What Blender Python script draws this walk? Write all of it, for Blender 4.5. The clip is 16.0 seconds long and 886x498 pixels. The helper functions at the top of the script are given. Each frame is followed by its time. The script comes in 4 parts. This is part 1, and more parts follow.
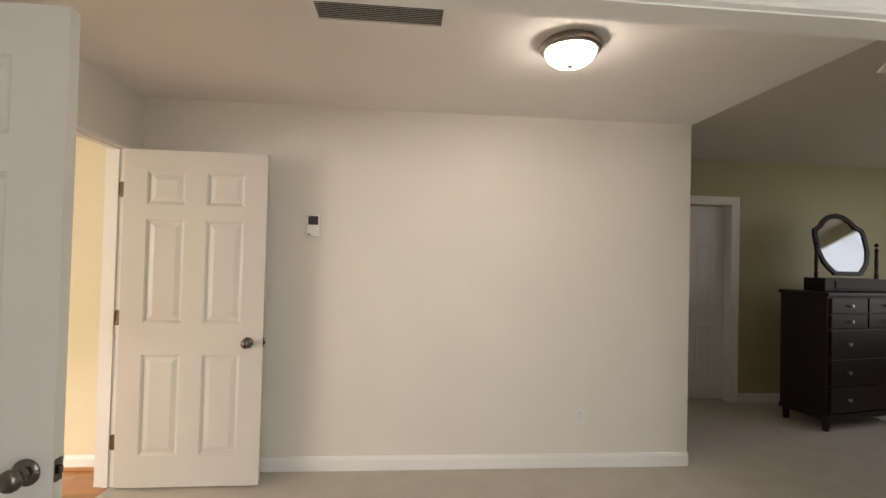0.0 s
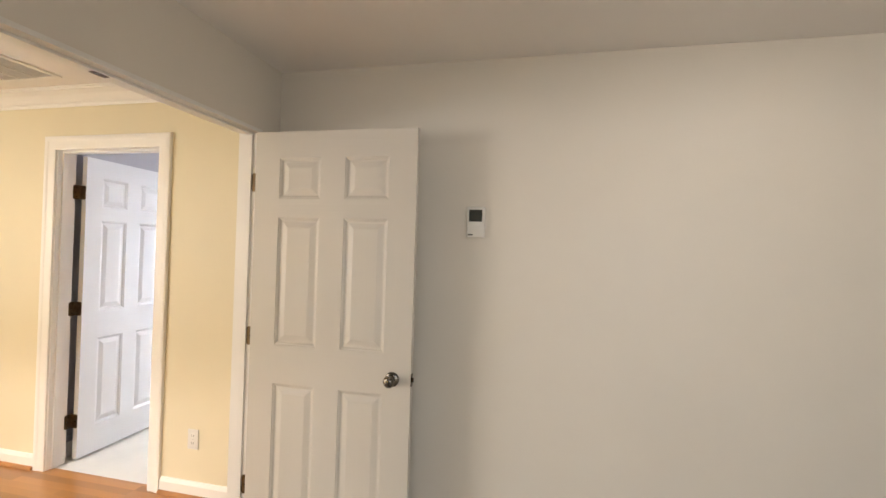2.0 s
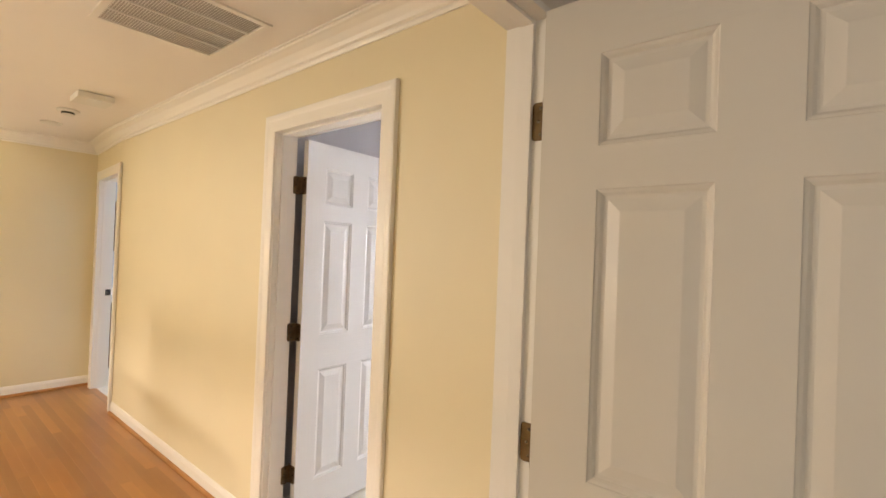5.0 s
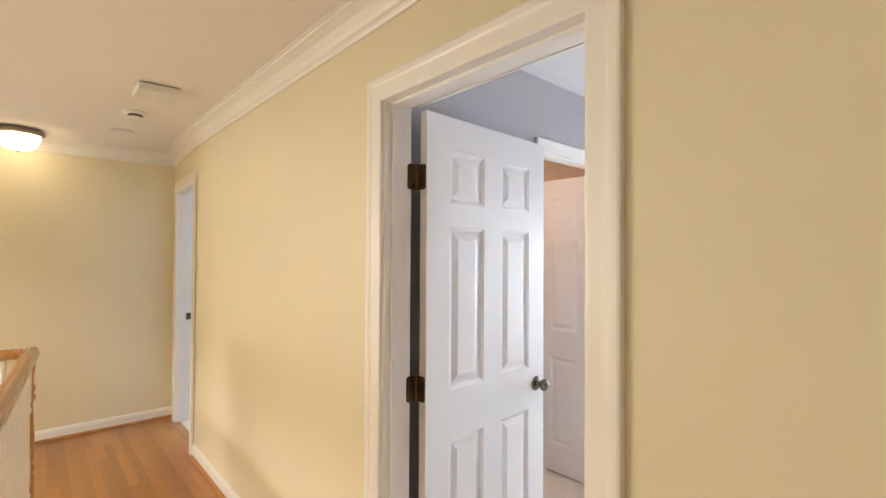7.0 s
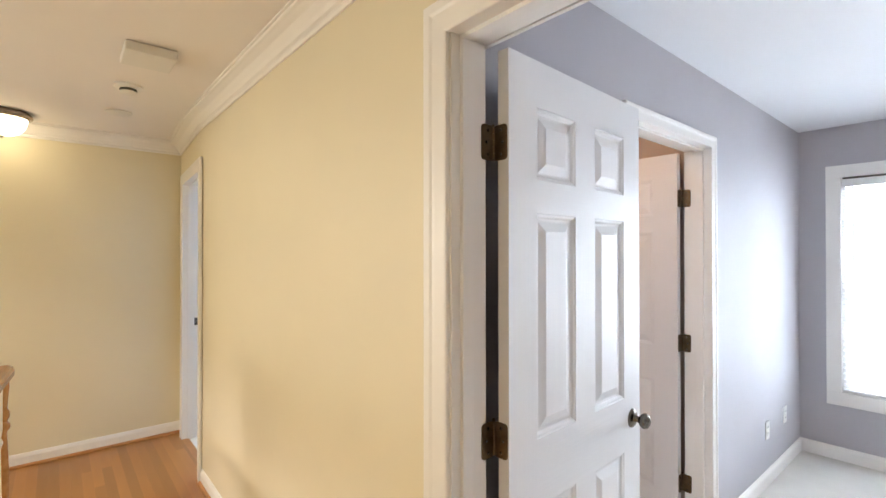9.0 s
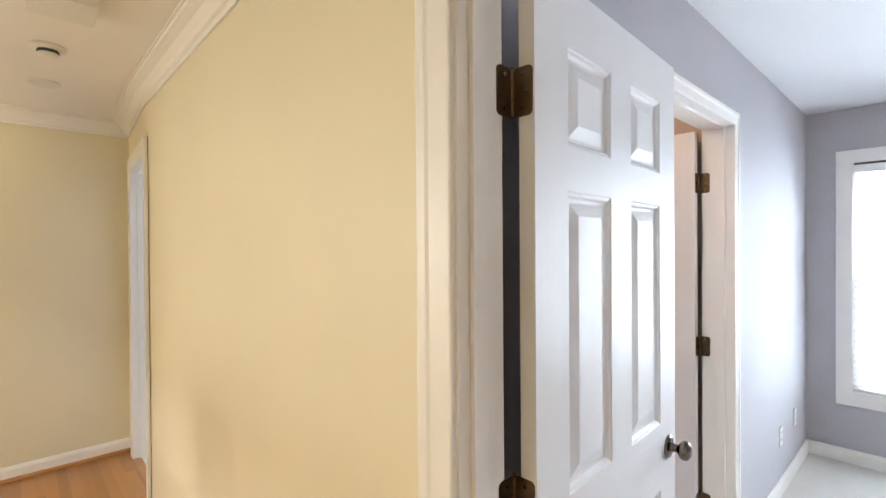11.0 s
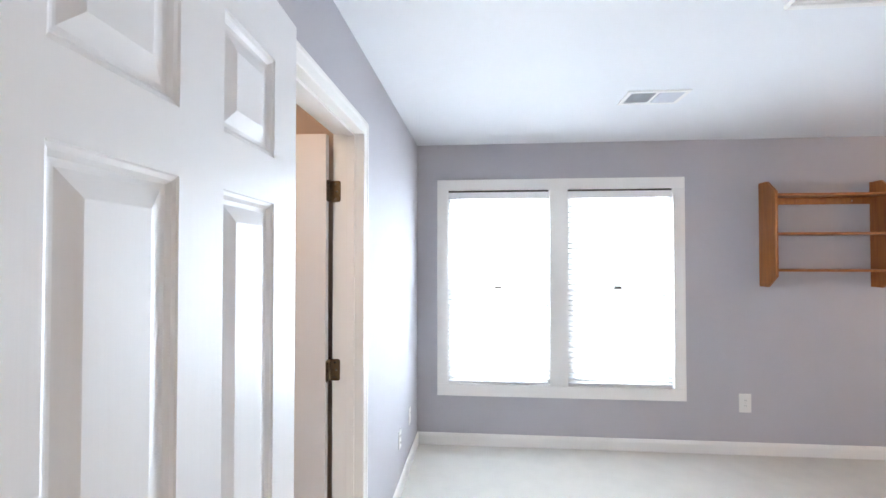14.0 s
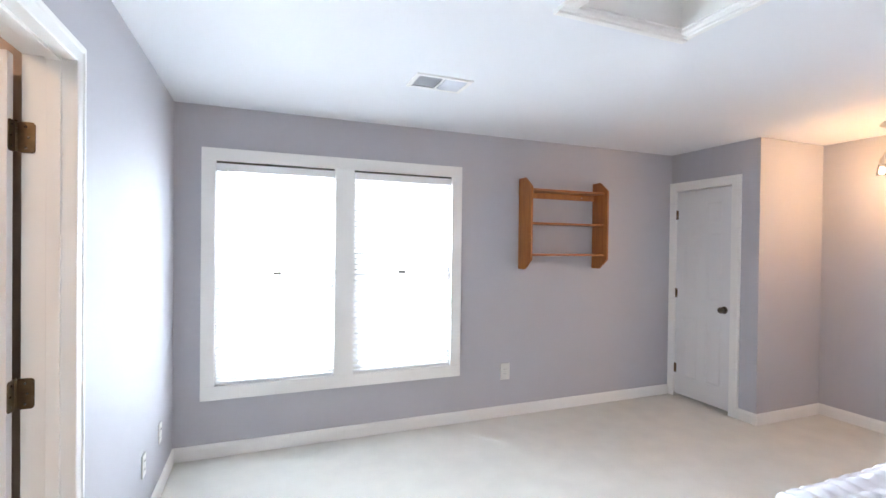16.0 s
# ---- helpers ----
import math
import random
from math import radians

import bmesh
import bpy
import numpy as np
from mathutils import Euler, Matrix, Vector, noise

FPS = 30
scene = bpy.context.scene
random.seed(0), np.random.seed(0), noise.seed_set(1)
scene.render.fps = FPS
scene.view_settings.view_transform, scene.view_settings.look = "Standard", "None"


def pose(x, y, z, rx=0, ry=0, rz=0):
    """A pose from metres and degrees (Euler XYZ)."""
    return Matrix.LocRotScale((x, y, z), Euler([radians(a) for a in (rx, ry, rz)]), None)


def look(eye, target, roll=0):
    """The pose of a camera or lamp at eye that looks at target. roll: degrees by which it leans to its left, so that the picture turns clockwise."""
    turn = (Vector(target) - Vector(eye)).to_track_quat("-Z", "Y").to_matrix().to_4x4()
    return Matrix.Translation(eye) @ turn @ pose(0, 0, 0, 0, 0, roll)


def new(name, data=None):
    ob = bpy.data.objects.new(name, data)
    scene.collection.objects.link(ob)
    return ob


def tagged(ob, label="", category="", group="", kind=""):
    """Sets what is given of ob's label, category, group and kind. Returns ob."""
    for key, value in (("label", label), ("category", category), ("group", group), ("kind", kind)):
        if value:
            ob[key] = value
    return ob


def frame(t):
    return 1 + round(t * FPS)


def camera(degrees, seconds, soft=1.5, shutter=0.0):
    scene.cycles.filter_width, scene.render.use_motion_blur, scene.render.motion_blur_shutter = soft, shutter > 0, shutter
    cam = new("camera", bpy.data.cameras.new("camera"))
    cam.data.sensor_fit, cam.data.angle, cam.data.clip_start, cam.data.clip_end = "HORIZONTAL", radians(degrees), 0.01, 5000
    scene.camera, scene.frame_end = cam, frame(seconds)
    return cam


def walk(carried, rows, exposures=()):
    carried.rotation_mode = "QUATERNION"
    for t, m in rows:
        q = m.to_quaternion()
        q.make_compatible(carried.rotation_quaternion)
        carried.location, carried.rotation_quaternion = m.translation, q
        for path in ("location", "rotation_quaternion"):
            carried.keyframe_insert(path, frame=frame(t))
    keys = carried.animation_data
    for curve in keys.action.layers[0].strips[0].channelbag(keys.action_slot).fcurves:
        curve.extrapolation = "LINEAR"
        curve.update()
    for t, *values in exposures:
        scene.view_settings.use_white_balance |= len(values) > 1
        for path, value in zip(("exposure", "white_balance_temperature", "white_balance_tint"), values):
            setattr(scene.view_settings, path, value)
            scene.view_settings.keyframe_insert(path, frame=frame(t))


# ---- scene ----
cam = camera(87.9, 16.0)
PATH = [
    (0, (0.784, 0.565, 1.44), (0.952, 2.558, 1.477), 1.4),
    (0.5, (0.754, 0.777, 1.478), (0.764, 2.776, 1.51), 1.1),
    (1, (0.728, 1.01, 1.464), (0.572, 3.004, 1.508), 0.8),
    (1.5, (0.656, 1.252, 1.459), (0.346, 3.227, 1.49), 1.5),
    (2, (0.542, 1.468, 1.479), (0.081, 3.414, 1.496), 1.8),
    (2.5, (0.435, 1.714, 1.472), (-0.194, 3.612, 1.471), 1.7),
    (3, (0.303, 1.934, 1.464), (-0.49, 3.77, 1.454), 1.8),
    (3.5, (0.128, 2.1, 1.473), (-0.818, 3.862, 1.465), 2.4),
    (4, (-0.021, 2.237, 1.487), (-1.112, 3.914, 1.492), 2.3),
    (4.5, (-0.192, 2.385, 1.474), (-1.387, 3.988, 1.49), 2.4),
    (7, (-1.23, 2.852, 1.519), (-2.722, 4.183, 1.547), 0.3),
    (7.5, (-1.37, 2.858, 1.519), (-2.872, 4.177, 1.565), 0.3),
    (8, (-1.507, 2.906, 1.524), (-3.024, 4.21, 1.556), 0.2),
    (8.5, (-1.622, 2.977, 1.523), (-3.151, 4.265, 1.538), -0.0),
    (11, (-2.017, 3.219, 1.519), (-3.482, 4.58, 1.504), -0.4),
    (11.5, (-2.046, 3.317, 1.529), (-3.363, 4.822, 1.53), -0.0),
    (12, (-2.078, 3.388, 1.529), (-3.191, 5.05, 1.552), 0.2),
    (12.5, (-2.098, 3.449, 1.526), (-2.969, 5.248, 1.568), 0.2),
    (13, (-2.119, 3.546, 1.524), (-2.752, 5.443, 1.568), -0.1),
    (13.5, (-2.127, 3.619, 1.518), (-2.52, 5.578, 1.56), -0.1),
    (14, (-2.134, 3.664, 1.519), (-2.304, 5.656, 1.555), -0.0),
    (14.5, (-2.143, 3.72, 1.518), (-2.099, 5.719, 1.546), 0.3),
    (15, (-2.159, 3.774, 1.51), (-1.875, 5.754, 1.519), 0.8),
    (15.5, (-2.154, 3.821, 1.5), (-1.625, 5.75, 1.496), 0.9),
    (16, (-2.103, 3.868, 1.498), (-1.374, 5.73, 1.48), 0.7),
]
EXPOSURES = [(0, 0.38, 6750, 14), (1.0, 0.34, 6700, 14), (2.5, 0.26, 6750, 14), (3.5, 0.19, 7050, 15), (4.5, 0.04, 7450, 16), (7, 0.0, 6650, 13), (8.5, 0.0, 6420, 12), (10.5, 0.02, 6320, 10), (13, 0.08, 6300, 10), (16, 0.14, 6300, 10)]
walk(cam, [(t, look(eye, target, roll)) for t, eye, target, roll in PATH], EXPOSURES)

# ---- world and light ----
world = bpy.data.worlds.new("sky")
scene.world = world
world.use_nodes = True
wn = world.node_tree
sky = wn.nodes.new("ShaderNodeTexSky")
sky.sky_type, sky.sun_disc, sky.sun_elevation, sky.sun_rotation = "NISHITA", False, radians(40), radians(200)
wn.links.new(sky.outputs[0], wn.nodes["Background"].inputs[0])
wn.nodes["Background"].inputs[1].default_value = 0.12


def area_lamp(name, x, y, z, sx, sy, watts, colour, rx, rz):
    """Daylight at a window, some of them unseen and added to light a room."""
    data = bpy.data.lights.new(name, "AREA")
    data.shape, data.size, data.size_y, data.energy, data.color = "RECTANGLE", sx, sy, watts, colour
    ob = new(name, data)
    ob.matrix_world = pose(x, y, z, rx, 0, rz)
    return tagged(ob, kind="structure")


sun_data = bpy.data.lights.new("sun", "SUN")
sun_data.energy, sun_data.angle, sun_data.color = 1.0, radians(12), (1.0, 0.96, 0.9)
new("sun", sun_data).matrix_world = look((-4, -20, 16), (0, 0, 0))

DAY = (0.77, 0.885, 1.0)
LAMP_A, LAMP_HALL, LAMP_BED, LAMP_CLOSET = 33.0, 8.5, 500.0, 70.0
area_lamp("window_light", -2.42, 8.5, 1.5, 2.2, 2.6, 825, DAY, -90, 0)
area_lamp("window_light", -6.20, -0.8, 1.5, 2.6, 1.7, 168, (1.0, 0.95, 0.88), 90, -90)
# Unseen high entrance window, added for the brighter lower hall wall.
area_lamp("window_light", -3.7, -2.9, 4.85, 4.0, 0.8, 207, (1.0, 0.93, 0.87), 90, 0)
# Added fill lamp: no window is known here, it brightens the foyer.
area_lamp("window_light", 1.65, -1.93, 1.5, 1.5, 1.2, 29, (0.88, 0.95, 1.0), 90, 0)
# Added lamp that lights the bathroom; its window is unseen.
area_lamp("window_light", -6.3, 6.25, 1.6, 0.8, 0.9, 45, DAY, -90, 0)
area_lamp("window_light", 6.47, 3.1, 1.62, 2.9, 1.5, 9, (1.0, 0.96, 0.9), 90, 90)

# ---- materials ----


def material(name, colour, rough=0.5, metal=0.0, vary=0.06, scale=3.0, bump=0.0, bump_scale=200.0, second=None, stretch=(1, 1, 1), coat=0.0, per_object=0.0, gloss=0.5):
    """A surface with broad mottling and fine relief. stretch: grain along an axis."""
    m = bpy.data.materials.new(name)
    m.use_nodes = True
    t = m.node_tree
    b = t.nodes["Principled BSDF"]
    b.inputs["Roughness"].default_value, b.inputs["Metallic"].default_value = rough, metal
    b.inputs["Specular IOR Level"].default_value = gloss
    b.inputs["Coat Weight"].default_value = coat
    at = t.nodes.new("ShaderNodeTexCoord")
    place = t.nodes.new("ShaderNodeMapping")
    place.inputs["Scale"].default_value = stretch
    t.links.new(at.outputs["Object"], place.inputs[0])
    n = t.nodes.new("ShaderNodeTexNoise")
    n.inputs["Scale"].default_value, n.inputs["Detail"].default_value = scale, 6
    t.links.new(place.outputs[0], n.inputs["Vector"])
    mix = t.nodes.new("ShaderNodeMix")
    mix.data_type = "RGBA"
    dark = second or tuple(c * (1 - vary) for c in colour)
    light = colour if second else tuple(min(1, c * (1 + vary)) for c in colour)
    mix.inputs[6].default_value, mix.inputs[7].default_value = (*dark, 1), (*light, 1)
    ramp = t.nodes.new("ShaderNodeMapRange")
    ramp.inputs[1].default_value, ramp.inputs[2].default_value = 0.3, 0.7
    t.links.new(n.outputs[0], ramp.inputs[0])
    t.links.new(ramp.outputs[0], mix.inputs[0])
    colour_out = mix.outputs[2]
    if per_object:
        info = t.nodes.new("ShaderNodeObjectInfo")
        span = t.nodes.new("ShaderNodeMapRange")
        span.inputs[3].default_value, span.inputs[4].default_value = 1 - per_object, 1 + per_object
        t.links.new(info.outputs["Random"], span.inputs[0])
        hsv = t.nodes.new("ShaderNodeHueSaturation")
        t.links.new(span.outputs[0], hsv.inputs["Value"])
        t.links.new(colour_out, hsv.inputs["Color"])
        colour_out = hsv.outputs[0]
    t.links.new(colour_out, b.inputs["Base Color"])
    rr = t.nodes.new("ShaderNodeMapRange")
    rr.inputs[3].default_value, rr.inputs[4].default_value = max(0, rough - 0.07), min(1, rough + 0.07)
    t.links.new(n.outputs[0], rr.inputs[0])
    t.links.new(rr.outputs[0], b.inputs["Roughness"])
    if bump:
        f = t.nodes.new("ShaderNodeTexNoise")
        f.inputs["Scale"].default_value, f.inputs["Detail"].default_value = bump_scale, 3
        t.links.new(place.outputs[0], f.inputs["Vector"])
        bm = t.nodes.new("ShaderNodeBump")
        bm.inputs["Strength"].default_value, bm.inputs["Distance"].default_value = bump, 0.004
        t.links.new(f.outputs[0], bm.inputs["Height"])
        t.links.new(bm.outputs[0], b.inputs["Normal"])
    return m


def glowing(name, colour, strength, rim=(0.8, 0.8, 0.8)):
    m = material(name, rim, 0.3, vary=0.04, scale=12)
    b = m.node_tree.nodes["Principled BSDF"]
    b.inputs["Emission Color"].default_value, b.inputs["Emission Strength"].default_value = (*colour, 1), strength
    return m


def clear(name, rough=0.0):
    m = bpy.data.materials.new(name)
    m.use_nodes = True
    b = m.node_tree.nodes["Principled BSDF"]
    b.inputs["Transmission Weight"].default_value, b.inputs["Roughness"].default_value, b.inputs["IOR"].default_value = 1, rough, 1.45
    return m


CREAM = material("cream wall paint", (0.80, 0.755, 0.68), 0.45, vary=0.02, scale=1.6, bump=0.06, bump_scale=240)
YELLOW = material("yellow wall paint", (0.80, 0.73, 0.54), 0.5, vary=0.025, scale=1.6, bump=0.06, bump_scale=240)
GREY = material("blue grey wall paint", (0.505, 0.495, 0.522), 0.66, gloss=0.06, vary=0.025, scale=1.6, bump=0.06, bump_scale=240)
OLIVE = material("olive wall paint", (0.46, 0.42, 0.25), 0.5, vary=0.03, scale=1.6, bump=0.06, bump_scale=240)
BATH = material("pale blue wall paint", (0.60, 0.65, 0.74), 0.45, vary=0.02, scale=1.6, bump=0.05)
CEILING = material("flat white ceiling paint", (0.89, 0.86, 0.83), 0.75, vary=0.02, scale=1.2, bump=0.10, bump_scale=160)
# White paint with the blue of the window light mixed in.
CEILING_B = material("flat white bedroom ceiling paint tinted by daylight", (0.82, 0.83, 0.85), 0.75, vary=0.015, scale=1.2, bump=0.10, bump_scale=160)
# Ceiling paint with the dim suite's shade put into the colour.
CEILING_SHADED = material("ceiling paint darkened for shade", (0.64, 0.58, 0.52), 0.8, vary=0.02, scale=1.2, bump=0.10, bump_scale=160)
TRIM = material("white gloss trim paint", (0.88, 0.865, 0.83), 0.38, vary=0.01, scale=2)
DOOR_WHITE = material("white door paint over grain", (0.775, 0.77, 0.765), 0.44, vary=0.015, scale=4, bump=0.08, bump_scale=55, stretch=(1.4, 1.0, 0.06))
DOOR_RAIL = material("white door paint over cross grain", (0.775, 0.77, 0.765), 0.44, vary=0.015, scale=4, bump=0.16, bump_scale=55, stretch=(0.06, 1.0, 1.4))
# Cream foyer door paint, darkened further to stand for the dimmer light there.
DOOR_CREAM_DIM = material("dimmed cream door paint over grain", (0.685, 0.65, 0.59), 0.42, vary=0.015, scale=4, bump=0.08, bump_scale=55, stretch=(1.4, 1.0, 0.06))
CREAM_RAIL_DIM = material("dimmed cream door paint over cross grain", (0.685, 0.65, 0.59), 0.42, vary=0.015, scale=4, bump=0.16, bump_scale=55, stretch=(0.06, 1.0, 1.4))
PLASTIC = material("white plastic", (0.80, 0.79, 0.75), 0.35, vary=0.01)
DARK_GREY = material("dark display plastic", (0.05, 0.055, 0.05), 0.2, vary=0.1)
BRONZE = material("aged bronze", (0.15, 0.105, 0.06), 0.36, 1.0, vary=0.25, scale=30)
PEWTER = material("dark pewter", (0.16, 0.145, 0.125), 0.26, 1.0, vary=0.2, scale=40)
NICKEL = material("brushed nickel", (0.48, 0.45, 0.41), 0.32, 1.0, vary=0.08, scale=60, stretch=(1, 1, 12))
RIM = material("dark brushed nickel", (0.30, 0.27, 0.235), 0.3, 1.0, vary=0.1, scale=50)
CARPET = material("off-white cut pile carpet", (0.80, 0.775, 0.71), 0.95, vary=0.04, scale=5, bump=0.9, bump_scale=420)
CARPET_A = material("beige cut pile carpet", (0.62, 0.57, 0.49), 0.95, vary=0.05, scale=5, bump=0.9, bump_scale=420)
OAK = material("honey oak board", (0.48, 0.225, 0.066), 0.30, second=(0.36, 0.152, 0.040), scale=3.0, bump=0.015, bump_scale=60, stretch=(0.35, 1.6, 1), coat=0.2, per_object=0.19)
OAK_RAIL = material("varnished oak rail", (0.52, 0.28, 0.11), 0.25, second=(0.38, 0.18, 0.06), scale=10, bump=0.05, bump_scale=60, stretch=(0.2, 3, 3), coat=0.3)
OAK_SHOE = material("oak shoe moulding", (0.50, 0.24, 0.09), 0.35, second=(0.38, 0.17, 0.06), scale=10)
PINE = material("orange stained pine", (0.40, 0.145, 0.034), 0.36, second=(0.27, 0.085, 0.018), scale=7, bump=0.06, bump_scale=50, stretch=(6, 6, 0.5), coat=0.15)
MAHOGANY = material("dark mahogany", (0.020, 0.009, 0.008), 0.38, second=(0.011, 0.006, 0.005), scale=8, bump=0.04, bump_scale=60, stretch=(0.4, 4, 4), gloss=0.35)
WALNUT = material("brown cabinet wood", (0.16, 0.07, 0.035), 0.35, second=(0.10, 0.045, 0.02), scale=8, stretch=(4, 4, 0.4))
STONE = material("white counter", (0.80, 0.80, 0.80), 0.2, vary=0.03, scale=8)
CLOSET_TAN = material("tan closet paint", (0.54, 0.43, 0.35), 0.6, vary=0.02, scale=1.6, bump=0.06, bump_scale=240)
TILE = material("pale floor tile", (0.70, 0.69, 0.66), 0.3, vary=0.05, scale=6)
LINEN = material("white quilted cotton", (0.83, 0.83, 0.88), 0.85, vary=0.03, scale=14, bump=0.5, bump_scale=260)
# Flat sheets close the grilles; the shade of their depth is in the colour.
GRILLE_SHADE = material("grey shade behind grille slats", (0.58, 0.54, 0.51), 0.7, vary=0.03)
SHADOW = material("dark shade behind slats", (0.10, 0.095, 0.09), 0.7, vary=0.1)
BLIND = material("white vinyl slat", (0.86, 0.86, 0.86), 0.4, vary=0.01)
# Off-white slats, greyed in the colour for the shade on their faces.
ENAMEL_SHADED = material("white vent enamel greyed for shade", (0.60, 0.61, 0.66), 0.5, vary=0.03)
# Grey that stands for the shade between the vent's slats.
VENT_SHADE = material("grey shade behind vent slats", (0.30, 0.30, 0.31), 0.7, vary=0.06)
GLASS = clear("window glass")
MIRROR = material("mirror glass", (0.9, 0.9, 0.9), 0.02, 1.0, vary=0.0)
GLOW_A = glowing("lit alabaster glass", (1.0, 0.90, 0.76), LAMP_A)
GLOW_HALL = glowing("lit warm alabaster glass", (1.0, 0.80, 0.48), LAMP_HALL)
# Glass of the unseen lamp added for the closet's warm light.
GLOW_CLOSET = glowing("lit closet lamp glass", (1.0, 0.70, 0.48), LAMP_CLOSET)
GLOW_BULB = glowing("lit bulb", (1.0, 0.58, 0.28), LAMP_BED)
FROST = clear("frosted shade glass", 0.15)
SKYGLOW = glowing("bright overcast sky", (0.95, 0.98, 1.0), 1.5)

# ---- mesh helpers ----


def box(bm, x0, x1, y0, y1, z0, z1, bevel=0.0):
    r = bmesh.ops.create_cube(bm, size=1)
    bmesh.ops.scale(bm, vec=(abs(x1 - x0), abs(y1 - y0), abs(z1 - z0)), verts=r["verts"])
    bmesh.ops.translate(bm, vec=((x0 + x1) / 2, (y0 + y1) / 2, (z0 + z1) / 2), verts=r["verts"])
    if bevel:
        edges = list({e for v in r["verts"] for e in v.link_edges})
        bmesh.ops.bevel(bm, geom=edges, offset=bevel, segments=2, affect="EDGES", profile=0.6)
    return bm


def boxes(*rows, bevel=0.0):
    bm = bmesh.new()
    for row in rows:
        box(bm, *row, bevel=bevel)
    return bm


def lathe(profile, steps=28, centre=(0, 0, 0)):
    """A turned solid: (radius, height) pairs round a vertical axis."""
    bm = bmesh.new()
    rings = []
    for r, z in profile:
        if r < 1e-5:
            rings.append([bm.verts.new((centre[0], centre[1], centre[2] + z))])
        else:
            rings.append([bm.verts.new((centre[0] + r * math.cos(2 * math.pi * i / steps), centre[1] + r * math.sin(2 * math.pi * i / steps), centre[2] + z)) for i in range(steps)])
    for a, b in zip(rings, rings[1:]):
        for i in range(steps):
            j = (i + 1) % steps
            quad = [a[i % len(a)], a[j % len(a)], b[j % len(b)], b[i % len(b)]]
            quad = [v for n, v in enumerate(quad) if v not in quad[:n]]
            if len(quad) > 2:
                bm.faces.new(quad)
    for ring in (rings[0], rings[-1]):
        if len(ring) > 2:
            bm.faces.new(ring)
    bmesh.ops.recalc_face_normals(bm, faces=bm.faces)
    return bm


def sweep(outline, start, end, out, up=(0, 0, 1), mitre=((0, 0, 0), (0, 0, 0))):
    """A straight moulding: an outline of (out, up) pairs carried from start to end, its ends cut along mitre."""
    bm = bmesh.new()
    out, up = Vector(out), Vector(up)
    rings = [[bm.verts.new(Vector(p) + out * a + (up + Vector(m)) * b) for a, b in outline] for p, m in zip((start, end), mitre)]
    n = len(outline)
    for i in range(n):
        bm.faces.new([rings[0][i], rings[0][(i + 1) % n], rings[1][(i + 1) % n], rings[1][i]])
    bm.faces.new(rings[0])
    bm.faces.new(rings[1])
    bmesh.ops.recalc_face_normals(bm, faces=bm.faces)
    return bm


def turned(bm, m):
    bmesh.ops.transform(bm, matrix=m, verts=bm.verts)
    return bm


def joined(*bms):
    """Several pieces of one part in one bmesh."""
    out = bms[0]
    for other in bms[1:]:
        me = bpy.data.meshes.new("join")
        other.to_mesh(me)
        other.free()
        out.from_mesh(me)
        bpy.data.meshes.remove(me)
    return out


def part(name, bm, mat, parent=None, label="", smooth=False):
    """One mesh object out of a bmesh, under a thing or a part."""
    me = bpy.data.meshes.new(name)
    if smooth:
        for f in bm.faces:
            f.smooth = True
    bm.to_mesh(me)
    bm.free()
    me.materials.append(mat)
    if smooth:
        me.set_sharp_from_angle(angle=radians(40))
    ob = new(name, me)
    if parent:
        ob.parent = parent
    return tagged(ob, label)


def thing(name, m, label, category, group=""):
    ob = new(name)
    ob.empty_display_size = 0.1
    ob.matrix_world = m
    return tagged(ob, label, category, group)


def structure(name, bm, mat, label, category="", smooth=False):
    return tagged(part(name, bm, mat, None, label, smooth), "", category, "", "structure")


H = 2.44


def wall(name, axis, a0, a1, b0, b1, z0, z1, openings, mat, label):
    """A wall along an axis from a0 to a1, b0 to b1 thick, with openings (from, to, sill, head)."""
    rows, at = [], a0
    for o0, o1, sill, head in sorted(openings):
        if o0 > at:
            rows.append((at, o0, z0, z1))
        if sill > z0:
            rows.append((o0, o1, z0, sill))
        if head < z1:
            rows.append((o0, o1, head, z1))
        at = o1
    if at < a1:
        rows.append((at, a1, z0, z1))
    out = [(p, q, b0, b1, u, v) if axis == "x" else (b0, b1, p, q, u, v) for p, q, u, v in rows]
    return structure(name, boxes(*out), mat, label, "wall")


# ---- the rooms ----
DOOR_B = (-2.600, -1.762, -0.05, 2.083)
DOOR_FAR = (-5.968, -5.137, -0.05, 2.083)
DOUBLE = (1.782, 3.553, -0.05, 2.083)
CLOSET = (4.797, 5.663, -0.05, 2.083)
WINDOWS = (-2.425, -0.635, 0.475, 2.085)
STORE = (6.735, 7.365, -0.05, 2.083)

KINK = pose(-5.137, 3.775, 0, 0, 0, -4.0) @ pose(5.137, -3.775, 0)
wall("wall_hall_north", "x", -5.137, -1.05, 3.775, 3.838, 0, H, [DOOR_B], YELLOW, "pale yellow painted hall wall with a doorway")
wall("wall_hall_end", "x", -6.20, -5.137, 3.775, 3.838, 0, H, [DOOR_FAR], YELLOW, "pale yellow painted end of the hall wall").matrix_world = KINK
wall("wall_bedroom_south", "x", -2.665, 2.73, 3.838, 3.90, 0, H, [DOOR_B], GREY, "blue grey painted bedroom wall with the doorway")
wall("wall_foyer_north", "x", -1.05, 2.83, 3.71, 3.838, 0, H, [], CREAM, "plain cream painted wall behind the open door")
wall("wall_foyer_west", "y", -2.0, 3.71, -0.99, -0.93, 0, H, [DOUBLE], CREAM, "cream painted wall with a wide double doorway")
wall("wall_hall_east", "y", 1.50, 3.71, -1.05, -0.99, -2.7, H, [DOUBLE], YELLOW, "pale yellow painted end wall of the hall")
